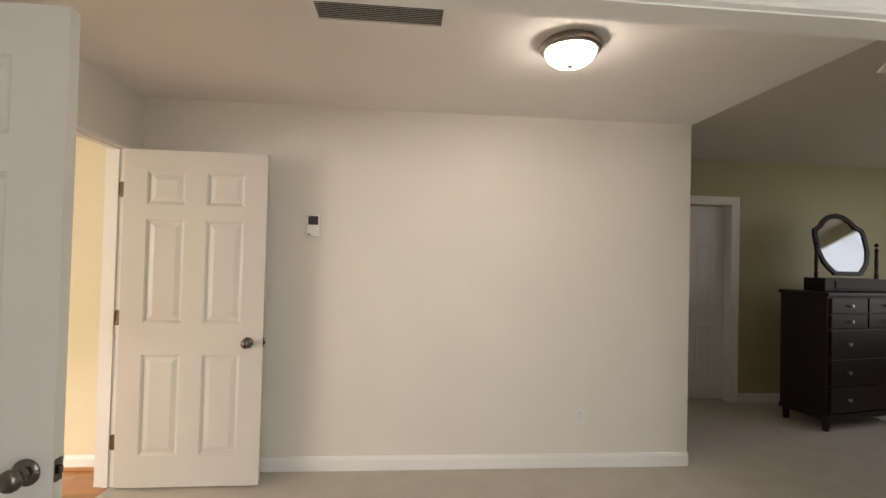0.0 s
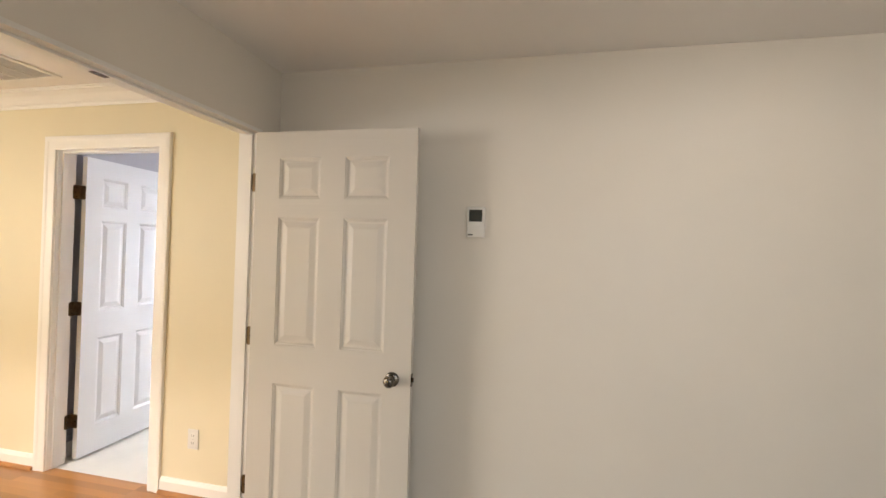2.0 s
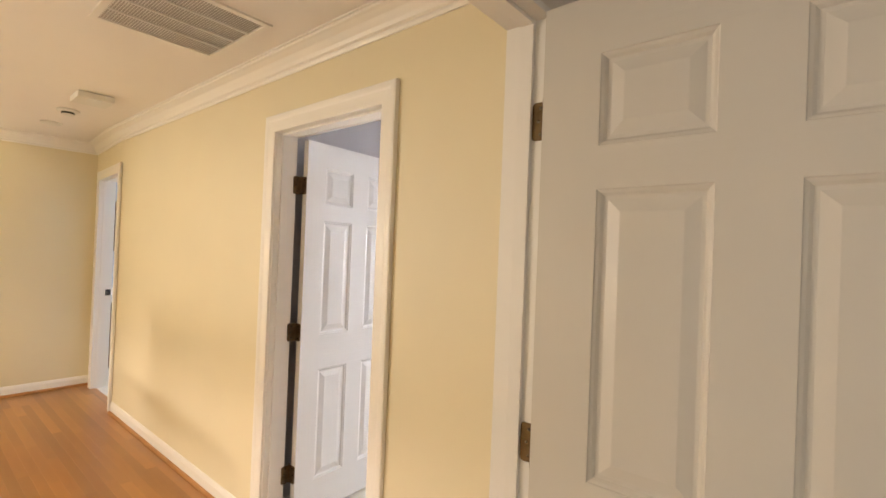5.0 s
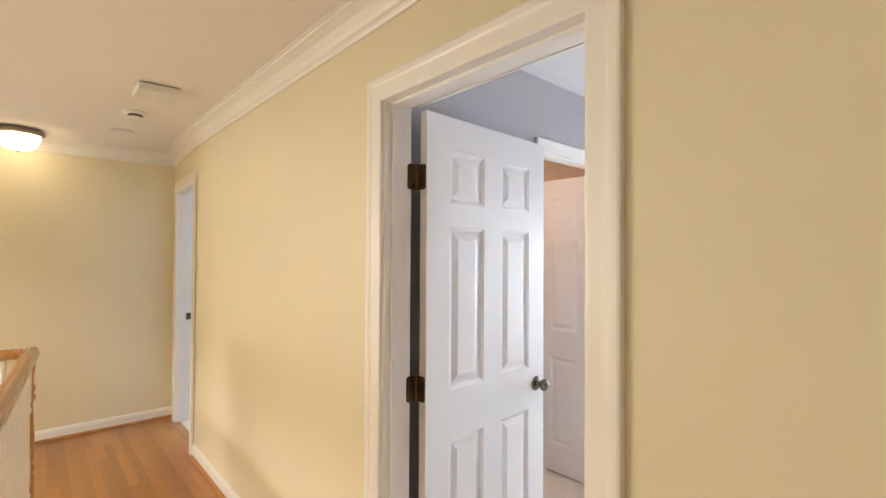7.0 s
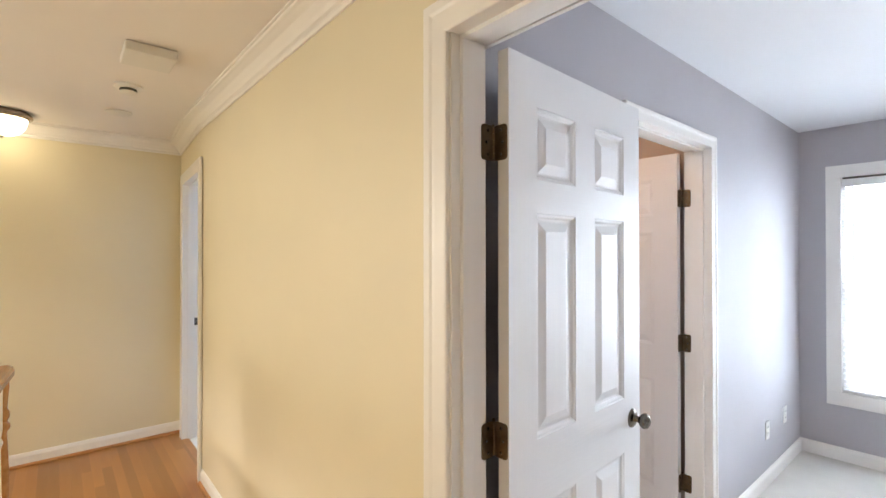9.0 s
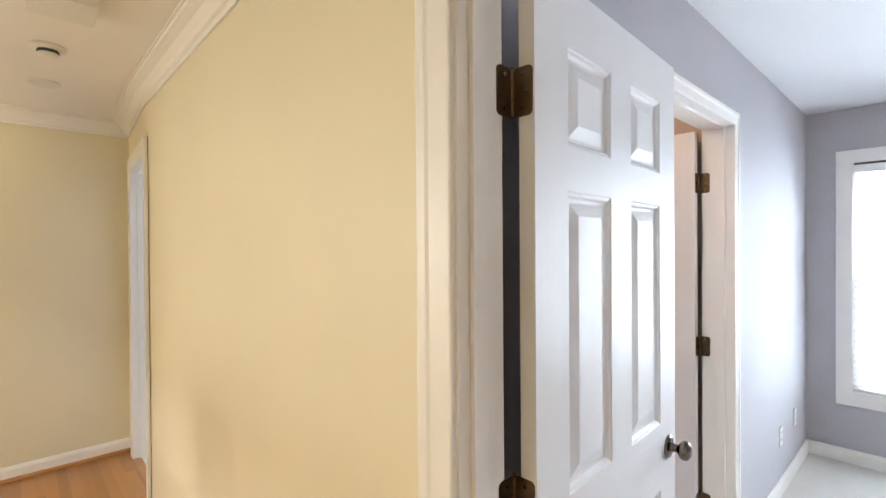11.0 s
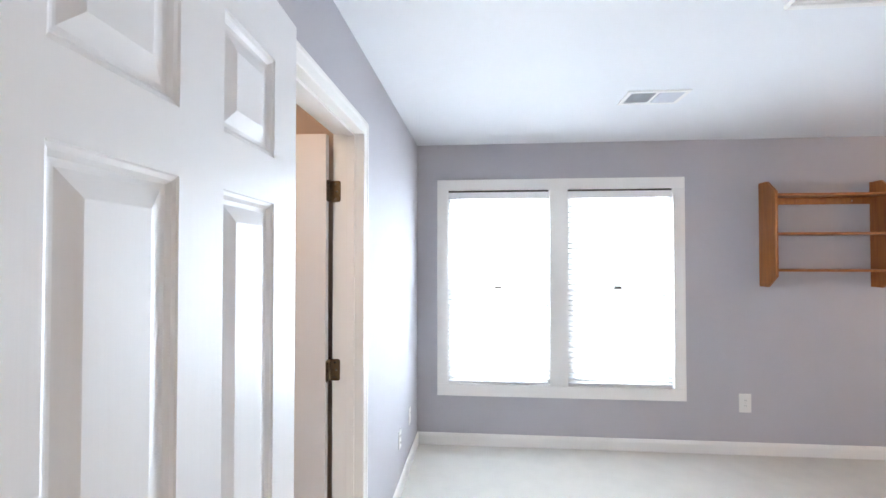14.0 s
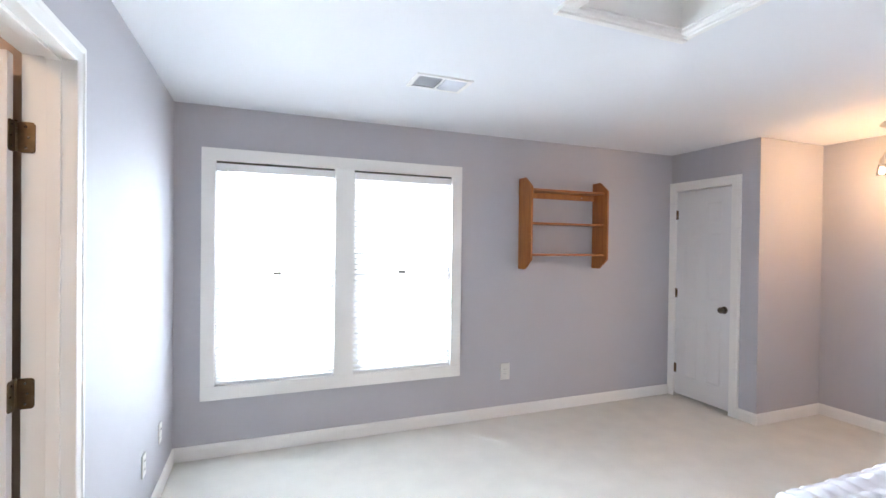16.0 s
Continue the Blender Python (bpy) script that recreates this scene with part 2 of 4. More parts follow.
wall("wall_hall_west", "y", -3.0, 3.86, -6.27, -6.15, -2.7, 5.5, [(-2.15, 0.55, 0.6, 2.4)], YELLOW, "pale yellow painted far wall of the hall")
# This opening and the entrance beyond are unseen, laid out to shape the daylight.
wall("wall_hall_south", "x", -6.15, -1.05, 1.50, 1.62, -2.7, 5.5, [(-5.7, -1.62, -2.7, 2.1)], YELLOW, "unseen pale yellow painted wall, opened to shape the daylight")
wall("wall_entrance_south", "x", -6.15, -1.05, -3.12, -3.0, -2.7, 5.5, [(-5.8, -1.65, 4.45, 5.25)], YELLOW, "unseen pale yellow painted entrance wall with an added high window")
wall("wall_entrance_east", "y", -3.0, 1.50, -1.60, -1.54, -2.7, 5.5, [], YELLOW, "pale yellow painted upper entrance wall")
wall("wall_stair_north", "x", -4.62, -3.22, 2.72, 2.78, -2.7, -0.21, [], YELLOW, "pale yellow painted stairwell wall under the landing")
wall("wall_stair_east", "y", 1.62, 2.72, -3.22, -3.16, -2.7, -0.21, [], YELLOW, "pale yellow painted stairwell side wall")
wall("wall_stair_west", "y", 1.62, 2.72, -4.68, -4.62, -2.7, -0.21, [], YELLOW, "pale yellow painted stairwell end wall")
wall("wall_bedroom_west", "y", 3.90, 7.54, -2.728, -2.665, 0, H, [CLOSET], GREY, "blue grey painted bedroom wall with a closet doorway")
wall("wall_closet_east", "y", 3.90, 7.54, -2.79, -2.728, 0, H, [CLOSET], CLOSET_TAN, "tan closet side of the wall")
wall("wall_bedroom_north", "x", -2.665, 1.92, 7.415, 7.54, 0, H, [WINDOWS], GREY, "blue grey painted window wall")
wall("wall_store_west", "y", 6.51, 7.415, 1.80, 1.90, 0, H, [STORE], GREY, "blue grey painted closet front with a narrow door")
wall("wall_store_south", "x", 1.90, 2.636, 6.51, 6.61, 0, H, [], GREY, "blue grey painted alcove wall lit by the lamp")
wall("wall_store_north", "x", 1.92, 2.83, 7.415, 7.54, 0, H, [], GREY, "plain back wall of the small closet")
wall("wall_bedroom_east", "y", 3.90, 7.415, 2.636, 2.73, 0, H, [], GREY, "blue grey painted alcove side wall")
wall("wall_suite_west", "y", 3.838, 5.12, 2.73, 2.83, 0, 2.53, [], CREAM, "cream painted return wall")
SUITE_DOOR = (3.43, 4.218, -0.05, 2.083)
wall("wall_suite_north", "x", 2.83, 6.5, 5.12, 5.25, 0, 2.53, [SUITE_DOOR], OLIVE, "olive green painted wall with a white doorway")
wall("wall_suite_return", "y", 1.0, 1.83, 2.78, 2.90, 0, 2.53, [], OLIVE, "olive green painted short return wall")
# Unseen wall, added so no sky light leaks round the suite door.
wall("wall_light_stop", "x", 2.83, 6.5, 6.0, 6.1, 0, 2.53, [], OLIVE, "unseen wall added to keep light out behind the shut door")
wall("wall_suite_east", "y", 1.0, 6.1, 6.5, 6.6, 0, 2.53, [(1.6, 4.6, 0.85, 2.4)], OLIVE, "olive green painted end wall with a window")
wall("wall_suite_south", "x", 2.90, 6.5, 1.00, 1.10, 0, 2.53, [], OLIVE, "plain olive green painted back wall")
wall("wall_dressing_east", "y", -2.0, 1.83, 2.46, 2.58, 0, 2.53, [], CREAM, "plain cream painted side wall")
# Unseen wall; its window opening is added for the fill lamp.
wall("wall_dressing_south", "x", -1.05, 2.58, -2.12, -2.0, 0, H, [(0.85, 2.42, 0.85, 2.15)], CREAM, "unseen cream painted back wall with an added window")
structure("header_beam", boxes((-0.93, 2.83, 1.68, 1.775, 2.10, H)), TRIM, "white painted cased header across the room", "header")
structure("header_trim", joined(
    sweep([(0, 0), (0.016, 0.004), (0.020, 0.012), (0.014, 0.022), (0.018, 0.05), (0.012, 0.085), (0, 0.09)], (-0.93, 1.68, 2.105), (2.83, 1.68, 2.105), (0, -1, 0)),
    sweep([(0, 0), (0.016, 0.004), (0.020, 0.012), (0.014, 0.022), (0.018, 0.05), (0.012, 0.085), (0, 0.09)], (-0.93, 1.775, 2.105), (2.83, 1.775, 2.105), (0, 1, 0))), TRIM, "white moulded casing on the header", "trim")
wall("wall_bathroom_west", "y", 3.90, 6.4, -7.32, -7.2, 0, H, [], BATH, "pale blue painted bathroom wall")
wall("wall_bathroom_south", "x", -5.137, -2.79, 3.838, 3.90, 0, H, [], BATH, "pale blue painted bathroom side of the wall")
wall("wall_bathroom_door", "x", -7.25, -5.131, 3.838, 3.90, 0, H, [DOOR_FAR], BATH, "pale blue painted bathroom wall with the doorway").matrix_world = KINK
# The window in this unseen wall is added for the bathroom lamp.
wall("wall_bathroom_north", "x", -7.2, -4.9, 6.4, 6.5, 0, H, [(-6.75, -5.85, 1.1, 2.1)], BATH, "unseen pale blue painted bathroom wall with an added window")
wall("wall_bathroom_east", "y", 3.90, 6.4, -5.0, -4.9, 0, H, [], BATH, "pale blue painted bathroom end wall")
wall("wall_closet_west", "y", 3.90, 5.82, -4.1, -4.0, 0, H, [], CLOSET_TAN, "tan painted closet back wall")
# Placed just behind the open door so its hinge gap stays in shade.
wall("wall_closet_north", "x", -4.0, -2.79, 5.72, 5.82, 0, H, [], CLOSET_TAN, "tan painted closet end wall, set close to shade the door gap")

structure("floor_carpet_suite", boxes((-0.96, 2.58, -2.0, 3.72, -0.2, 0), (2.58, 6.5, 1.0, 6.0, -0.2, 0)), CARPET_A, "beige cut pile carpet", "carpet")
structure("floor_carpet_bedroom", boxes((-2.728, 2.636, 3.82, 7.415, -0.2, 0), (-4.0, -2.728, 3.9, 5.76, -0.2, 0)), CARPET, "off-white cut pile carpet", "carpet")
structure("floor_bathroom", boxes((-7.2, -4.9, 3.87, 6.4, -0.2, 0)), TILE, "pale bathroom floor tile", "floor")
structure("floor_hall", boxes((-6.15, -0.96, 2.71, 3.82, -0.2, -0.006), (-3.20, -0.96, 1.62, 2.71, -0.2, -0.006), (-6.15, -4.66, 1.62, 2.71, -0.2, -0.006), (-6.15, -5.0, 3.82, 3.87, -0.2, -0.001)), OAK_SHOE, "honey oak strip floor", "floor")
structure("floor_entrance", boxes((-6.15, -1.05, -3.0, 2.86, -2.8, -2.7)), TILE, "pale entrance floor below the stairwell", "floor")

structure("ceiling_hall", boxes((-6.15, -1.05, 1.56, 3.80, H, H + 0.1), (-6.15, -5.0, 3.80, 3.90, H, H + 0.1)), CEILING, "white painted hall ceiling", "ceiling")
structure("ceiling_entrance", boxes((-6.15, -1.05, -3.0, 1.5, 5.5, 5.6)), CEILING, "white painted high ceiling", "ceiling")
structure("ceiling_foyer", boxes((-0.99, 2.83, 1.5, 3.80, H, H + 0.07), (-0.99, 2.58, -2.0, 1.5, H, H + 0.07)), CEILING, "white painted ceiling with a lamp and air grille", "ceiling")
structure("ceiling_suite", boxes((2.83, 6.5, 1.0, 6.0, 2.53, 2.6)), CEILING_SHADED, "suite ceiling with its shade in the paint", "ceiling")
HX0, HX1, HY0, HY1 = -0.96, -0.42, 4.82, 5.36
structure("ceiling_bedroom", boxes((-2.7, HX0, 3.86, 7.45, H, H + 0.1), (HX1, 2.7, 3.86, 7.45, H, H + 0.1), (HX0, HX1, 3.86, HY0, H, H + 0.1), (HX0, HX1, HY1, 7.45, H, H + 0.1)), CEILING_B, "flat white bedroom ceiling with an attic hatch", "ceiling")
structure("ceiling_closet", boxes((-4.0, -2.75, 3.9, 5.76, H, H + 0.1)), CLOSET_TAN, "tan closet ceiling", "ceiling")
structure("ceiling_bathroom", boxes((-7.2, -6.15, 3.86, 6.4, H, H + 0.1), (-6.15, -4.9, 3.9, 6.4, H, H + 0.1)), CEILING, "white bathroom ceiling", "ceiling")
structure("backdrop_sky", boxes((-6, 4, 10.5, 10.6, -3, 6)), SKYGLOW, "overcast sky beyond the bedroom windows", "sky")

# ---- trim ----
CASING = [(0, 0), (0.012, 0.0), (0.0142, 0.003), (0.015, 0.010), (0.0155, 0.040), (0.0165, 0.052), (0.0195, 0.060), (0.0200, 0.068), (0.0200, 0.079), (0.0175, 0.085), (0, 0.086)]


def casing(name, axis, o0, o1, head, plane, side, mat=TRIM, w=0.086, label="white moulded door casing"):
    """Casing round an opening on a wall's face; side: the face's direction along the other axis."""
    out = (0, side, 0) if axis == "x" else (side, 0, 0)
    along = Vector((1, 0, 0)) if axis == "x" else Vector((0, 1, 0))

    def p(a, z):
        return (a, plane, z) if axis == "x" else (plane, a, z)

    outline = [(a, b * w / 0.086) for a, b in CASING]
    square, rise = (0, 0, 0), (0, 0, 1)
    pieces = [sweep(outline, p(o0, head), p(o1, head), out, rise, (-along, along)),
              sweep(outline, p(o0, 0), p(o0, head), out, -along, (square, rise)),
              sweep(outline, p(o1, 0), p(o1, head), out, along, (square, rise))]
    return structure(name, joined(*pieces), mat, label, "casing")


def jamb(name, axis, o0, o1, head, b0, b1, stop_at, mat=TRIM, label="white painted door jamb"):
    """The lining of an opening, 18 mm thick inside the rough opening, with a stop."""
    t = 0.018
    rows = [(o0 - t, o0, b0, b1, 0, head), (o1, o1 + t, b0, b1, 0, head), (o0 - t, o1 + t, b0, b1, head, head + t)]
    if stop_at is not None:
        s0, s1 = stop_at - 0.018, stop_at + 0.018
        rows += [(o0, o0 + 0.011, s0, s1, 0, head), (o1 - 0.011, o1, s0, s1, 0, head), (o0 + 0.011, o1 - 0.011, s0, s1, head - 0.011, head)]
    out = [r if axis == "x" else (r[2], r[3], r[0], r[1], r[4], r[5]) for r in rows]
    return structure(name, boxes(*out, bevel=0.0015), mat, label, "jamb")


casing("casing_bedroom_door", "x", -2.583, -1.78, 2.065, 3.775, -1)
structure("casing_bedroom_door_inside", joined(sweep(CASING, (-2.60, 3.90, 2.065), (-1.78, 3.90, 2.065), (0, 1, 0), (0, 0, 1), ((0, 0, 0), (1, 0, 0))), sweep(CASING, (-1.78, 3.90, 0), (-1.78, 3.90, 2.065), (0, 1, 0), (1, 0, 0), ((0, 0, 0), (0, 0, 1)))), TRIM, "white moulded casing on the bedroom side", "casing")
jamb("jamb_bedroom_door", "x", -2.576, -1.78, 2.065, 3.773, 3.893, 3.82)
casing("casing_far_door", "x", -5.95, -5.155, 2.065, 3.775, -1).matrix_world = KINK
jamb("jamb_far_door", "x", -5.95, -5.155, 2.065, 3.773, 3.902, 3.82).matrix_world = KINK
casing("casing_closet_door", "y", 4.815, 5.645, 2.065, -2.665, 1, w=0.06)
jamb("jamb_closet_door", "y", 4.815, 5.645, 2.065, -2.792, -2.663, -2.71)
casing("casing_store_door", "y", 6.753, 7.347, 2.065, 1.80, -1, label="white moulded casing of the narrow door")
jamb("jamb_store_door", "y", 6.753, 7.347, 2.065, 1.798, 1.902, None)
casing("casing_suite_door", "x", 3.448, 4.20, 2.065, 5.12, -1)
jamb("jamb_suite_door", "x", 3.448, 4.20, 2.065, 5.118, 5.252, None)
jamb("jamb_double_door", "y", 1.80, 3.535, 2.065, -1.052, -0.928, -0.985)

BASE = [(0, 0), (0.014, 0), (0.014, 0.07), (0.010, 0.082), (0.006, 0.092), (0, 0.095)]
SHOE = [(0.014, 0), (0.030, 0), (0.029, 0.010), (0.022, 0.018), (0.014, 0.020)]


def baseboard(rows, label, outline=BASE, mat=TRIM, name="baseboard"):
    structure(name, joined(*[sweep(outline, (x0, y0, 0.001), (x1, y1, 0.001), out) for x0, y0, x1, y1, out in rows]), mat, label, "baseboard")


HALL_BASE = [(-5.067, 3.775, -2.671, 3.775, (0, -1, 0)), (-1.692, 3.775, -1.05, 3.775, (0, -1, 0)), (-6.15, 1.62, -6.15, 3.855, (1, 0, 0))]
baseboard(HALL_BASE, "white painted hall baseboard")
baseboard(HALL_BASE, "honey oak shoe moulding along the hall baseboard", SHOE, OAK_SHOE, "shoe_moulding")
baseboard([(-0.93, 3.71, 2.83, 3.71, (0, -1, 0)), (2.83, 3.71, 2.83, 5.12, (1, 0, 0)), (-0.93, -2.0, -0.93, 1.71, (1, 0, 0))], "white painted baseboard on the cream wall")
baseboard([(-2.665, 5.731, -2.665, 7.415, (1, 0, 0)), (-2.665, 7.415, 1.80, 7.415, (0, -1, 0)), (1.80, 6.51, 1.80, 6.667, (-1, 0, 0)), (1.786, 6.51, 2.636, 6.51, (0, -1, 0)), (2.636, 3.90, 2.636, 6.51, (-1, 0, 0)), (-1.694, 3.90, 2.636, 3.90, (0, 1, 0)), (-2.665, 3.90, -2.665, 4.729, (1, 0, 0))], "white painted bedroom baseboard")
baseboard([(4.286, 5.12, 6.5, 5.12, (0, -1, 0)), (2.83, 5.12, 3.362, 5.12, (0, -1, 0))], "white painted baseboard on the olive wall")
CROWN = [(0, 0.002), (0, -0.100), (0.008, -0.100), (0.012, -0.090), (0.012, -0.080), (0.022, -0.074), (0.030, -0.060), (0.050, -0.036), (0.074, -0.022), (0.084, -0.018), (0.086, -0.008), (0.096, -0.007), (0.096, 0.002)]
structure("crown_moulding", joined(*[sweep(CROWN, (x0, y0, H), (x1, y1, H), out) for x0, y0, x1, y1, out in [(-5.14, 3.775, -1.05, 3.775, (0, -1, 0)), (-6.15, 1.62, -6.15, 3.86, (1, 0, 0))]]), TRIM, "white stepped crown moulding along the hall ceiling", "moulding")
structure("crown_moulding", sweep(CROWN, (-6.16, 3.775, H), (-5.135, 3.775, H), (0, -1, 0)), TRIM, "white stepped crown moulding over the far door", "moulding").matrix_world = KINK

# ---- doors ----
T = 0.0175


def slab_and_panels(w, h, sunk):
    """A six-panel door leaf: stiles and rails with mouldings sunk so deep, and the six raised panels."""
    s, mid = 0.160 * w, 0.152 * w
    p = (w - 2 * s - mid) / 2
    xs = [0, s, s + p, s + p + mid, w - s, w]
    k = h / 2.035
    zs = [0, 0.190 * k, 0.795 * k, 0.985 * k, 1.611 * k, 1.704 * k, 1.905 * k, h]
    bm = bmesh.new()

    def quad(b, pts, slot=0):
        f = b.faces.new([b.verts.new(q) for q in pts])
        f.material_index = slot

    def ring(b, hole, outer, inner, side):
        (a0, a1, c0, c1), (d0, y0), (d1, y1) = hole, outer, inner
        o = [(a0 + d0, c0 + d0), (a1 - d0, c0 + d0), (a1 - d0, c1 - d0), (a0 + d0, c1 - d0)]
        n = [(a0 + d1, c0 + d1), (a1 - d1, c0 + d1), (a1 - d1, c1 - d1), (a0 + d1, c1 - d1)]
        for i in range(4):
            j = (i + 1) % 4
            quad(b, [(o[i][0], side * y0, o[i][1]), (o[j][0], side * y0, o[j][1]), (n[j][0], side * y1, n[j][1]), (n[i][0], side * y1, n[i][1])])

    panels = []
    for side in (-1, 1):
        for i in range(5):
            for j in range(7):
                if i in (1, 3) and j in (1, 3, 5):
                    hole = (xs[i], xs[i + 1], zs[j], zs[j + 1])
                    for a, b in (((0, T), (0.002, T - sunk * 0.003)), ((0.002, T - sunk * 0.003), (0.008, T - sunk * 0.005)), ((0.008, T - sunk * 0.005), (0.014, T - sunk * 0.011)), ((0.014, T - sunk * 0.011), (0.018, T - sunk * 0.0115))):
                        ring(bm, hole, a, b, side)
                    if side > 0:
                        panels.append(hole)
                else:
                    quad(bm, [(xs[i], side * T, zs[j]), (xs[i + 1], side * T, zs[j]), (xs[i + 1], side * T, zs[j + 1]), (xs[i], side * T, zs[j + 1])], int(0 < i < 4 and j % 2 == 0))
    for i in range(5):
        for z in (0, h):
            quad(bm, [(xs[i], -T, z), (xs[i + 1], -T, z), (xs[i + 1], T, z), (xs[i], T, z)])
    for j in range(7):
        for x in (0, w):
            quad(bm, [(x, -T, zs[j]), (x, T, zs[j]), (x, T, zs[j + 1]), (x, -T, zs[j + 1])])
    bmesh.ops.remove_doubles(bm, verts=bm.verts, dist=1e-5)
    bmesh.ops.recalc_face_normals(bm, faces=bm.faces)
    raised = []
    for hole in panels:
        b = bmesh.new()
        for side in (-1, 1):
            ring(b, hole, (0.018, T - sunk * 0.0115), (0.022, T - sunk * 0.0115), side)
            ring(b, hole, (0.022, T - sunk * 0.0115), (0.048, T - sunk * 0.004), side)
            ring(b, hole, (0.048, T - sunk * 0.004), (0.050, T - sunk * 0.0035), side)
            a0, a1, c0, c1 = hole
            d = 0.050
            quad(b, [(a0 + d, side * (T - sunk * 0.0035), c0 + d), (a1 - d, side * (T - sunk * 0.0035), c0 + d), (a1 - d, side * (T - sunk * 0.0035), c1 - d), (a0 + d, side * (T - sunk * 0.0035), c1 - d)])
        bmesh.ops.remove_doubles(b, verts=b.verts, dist=1e-5)
        bmesh.ops.recalc_face_normals(b, faces=b.faces)
        raised.append(b)
    return bm, raised


def rounded_plate(w, h, t, r, steps=5):
    """An upright plate with rounded corners, centred, facing y."""
    bm = bmesh.new()
    pts = []
    for cx, cz, a0 in ((w / 2 - r, h / 2 - r, 0), (-w / 2 + r, h / 2 - r, 90), (-w / 2 + r, -h / 2 + r, 180), (w / 2 - r, -h / 2 + r, 270)):
        pts += [(cx + r * math.cos(radians(a0 + 90 * i / steps)), cz + r * math.sin(radians(a0 + 90 * i / steps))) for i in range(steps + 1)]
    rings = [[bm.verts.new((x, y, z)) for x, z in pts] for y in (-t / 2, t / 2)]
    n = len(pts)
    for i in range(n):
        bm.faces.new([rings[0][i], rings[0][(i + 1) % n], rings[1][(i + 1) % n], rings[1][i]])
    bm.faces.new(rings[0])
    bm.faces.new(rings[1])
    bmesh.ops.recalc_face_normals(bm, faces=bm.faces)
    return bm


KNOB = [(0, 0), (0.034, 0), (0.034, 0.003), (0.030, 0.007), (0.016, 0.010), (0.012, 0.016), (0.011, 0.026), (0.016, 0.031), (0.024, 0.036), (0.0275, 0.044), (0.0275, 0.050), (0.024, 0.057), (0.015, 0.062), (0, 0.064)]


def door(name, x, y, rz, w, pin, gap, label, knobs=(-1, 1), closed=False, knob_z=0.905, hinge_mat=BRONZE, h=2.04, short=1.0, paint=(DOOR_WHITE, DOOR_RAIL), lift=0.014, set_back=0.062, sunk=1.0):
    """A door whose hinge edge stands at x, y and which runs along rz. pin: the side of the leaf on which the hinge pins are."""
    top = tagged(thing(name, pose(x, y, lift, 0, 0, rz), label, "door"), kind="structure")
    frame_mesh, raised = slab_and_panels(w, h, sunk)
    leaf = part("door_leaf", frame_mesh, paint[0], top)
    leaf.data.materials.append(paint[1])
    for r in raised:
        part("door_panel", r, paint[0], leaf)
    for side in knobs:
        k = 1.0 if side < 0 else short
        prof = [(r, z * k) for r, z in KNOB]
        part("door_knob", turned(lathe(prof), pose(w - set_back, side * T, knob_z, -90 * side, 0, 0)), PEWTER, top, "dark pewter round door knob", True)
    plate = part("latch_plate", turned(rounded_plate(0.026, 0.058, 0.002, 0.004), pose(w + 0.001, 0, knob_z, 0, 0, 90)), PEWTER, top, "dark latch plate on the door edge")
    part("latch_bolt", boxes((w + 0.002, w + (0.004 if closed else 0.010), -0.006, 0.006, knob_z - 0.010, knob_z + 0.010), bevel=0.002), PEWTER, plate)
    for z in (0.255, 1.012, 1.796):
        yp = pin * (T + gap)
        hinge = part("hinge", joined(*[lathe([(0.0, 0), (0.0062, 0.0), (0.0062, 0.0168), (0.0055, 0.0172), (0.0, 0.0172)], 12, (-0.002, yp, z - 0.0445 + i * 0.018)) for i in range(5)],
                                     lathe([(0, 0), (0.005, 0.002), (0.003, 0.006), (0, 0.007)], 12, (-0.002, yp, z + 0.0455))), hinge_mat, top, "aged bronze butt hinge", True)
        if closed:
            part("hinge_leaf", turned(rounded_plate(0.022, 0.089, 0.002, 0.004), pose(0.008, pin * (T + 0.001), z)), hinge_mat, hinge)
        if not closed:
            lo, hi = sorted((-pin * 0.014, yp - pin * 0.003))
            part("hinge_leaf", turned(rounded_plate(hi - lo, 0.094, 0.0025, 0.010), pose(-0.0015, (lo + hi) / 2, z, 0, 0, 90)), hinge_mat, hinge)
            part("hinge_leaf", turned(rounded_plate(0.044, 0.094, 0.0025, 0.010), pose(-0.028, yp - pin * 0.0015, z)), hinge_mat, hinge)
            for dz in (-0.032, 0.0, 0.032):
                dx = 0.006 if dz == 0 else 0
                part("screw", turned(lathe([(0, 0), (0.0042, 0), (0.0042, 0.0008), (0, 0.0012)], 10), pose(-0.027 - dx, yp - pin * 0.0028, z + dz, 90 * pin, 0, 0)), PEWTER, hinge)
                part("screw", turned(lathe([(0, 0), (0.0042, 0), (0.0042, 0.0008), (0, 0.0012)], 10), pose(-0.0028, (lo + hi) / 2 - pin * (0.002 + dx), z + dz, 0, -90, 0)), PEWTER, hinge)
    return top


door("door_foyer_north", -0.915, 3.5075, 0.4, 0.842, 1, 0.010, "cream-white six-panel door opened back beside the cream wall", paint=(DOOR_CREAM_DIM, CREAM_RAIL_DIM), knob_z=0.872, set_back=0.088)
door("door_foyer_south", -0.915, 1.8275, -1.0, 0.842, -1, 0.010, "cream-white six-panel double door leaf standing open", paint=(DOOR_CREAM_DIM, CREAM_RAIL_DIM), knob_z=0.868)
door("door_bedroom", -2.5445, 3.927, 92.8, 0.766, 1, 0.016, "white six-panel bedroom door standing open at the hall", short=0.75)
door("door_closet", -2.806, 5.6115, 180, 0.815, -1, 0.014, "white six-panel closet door opened into the closet", sunk=0.45)
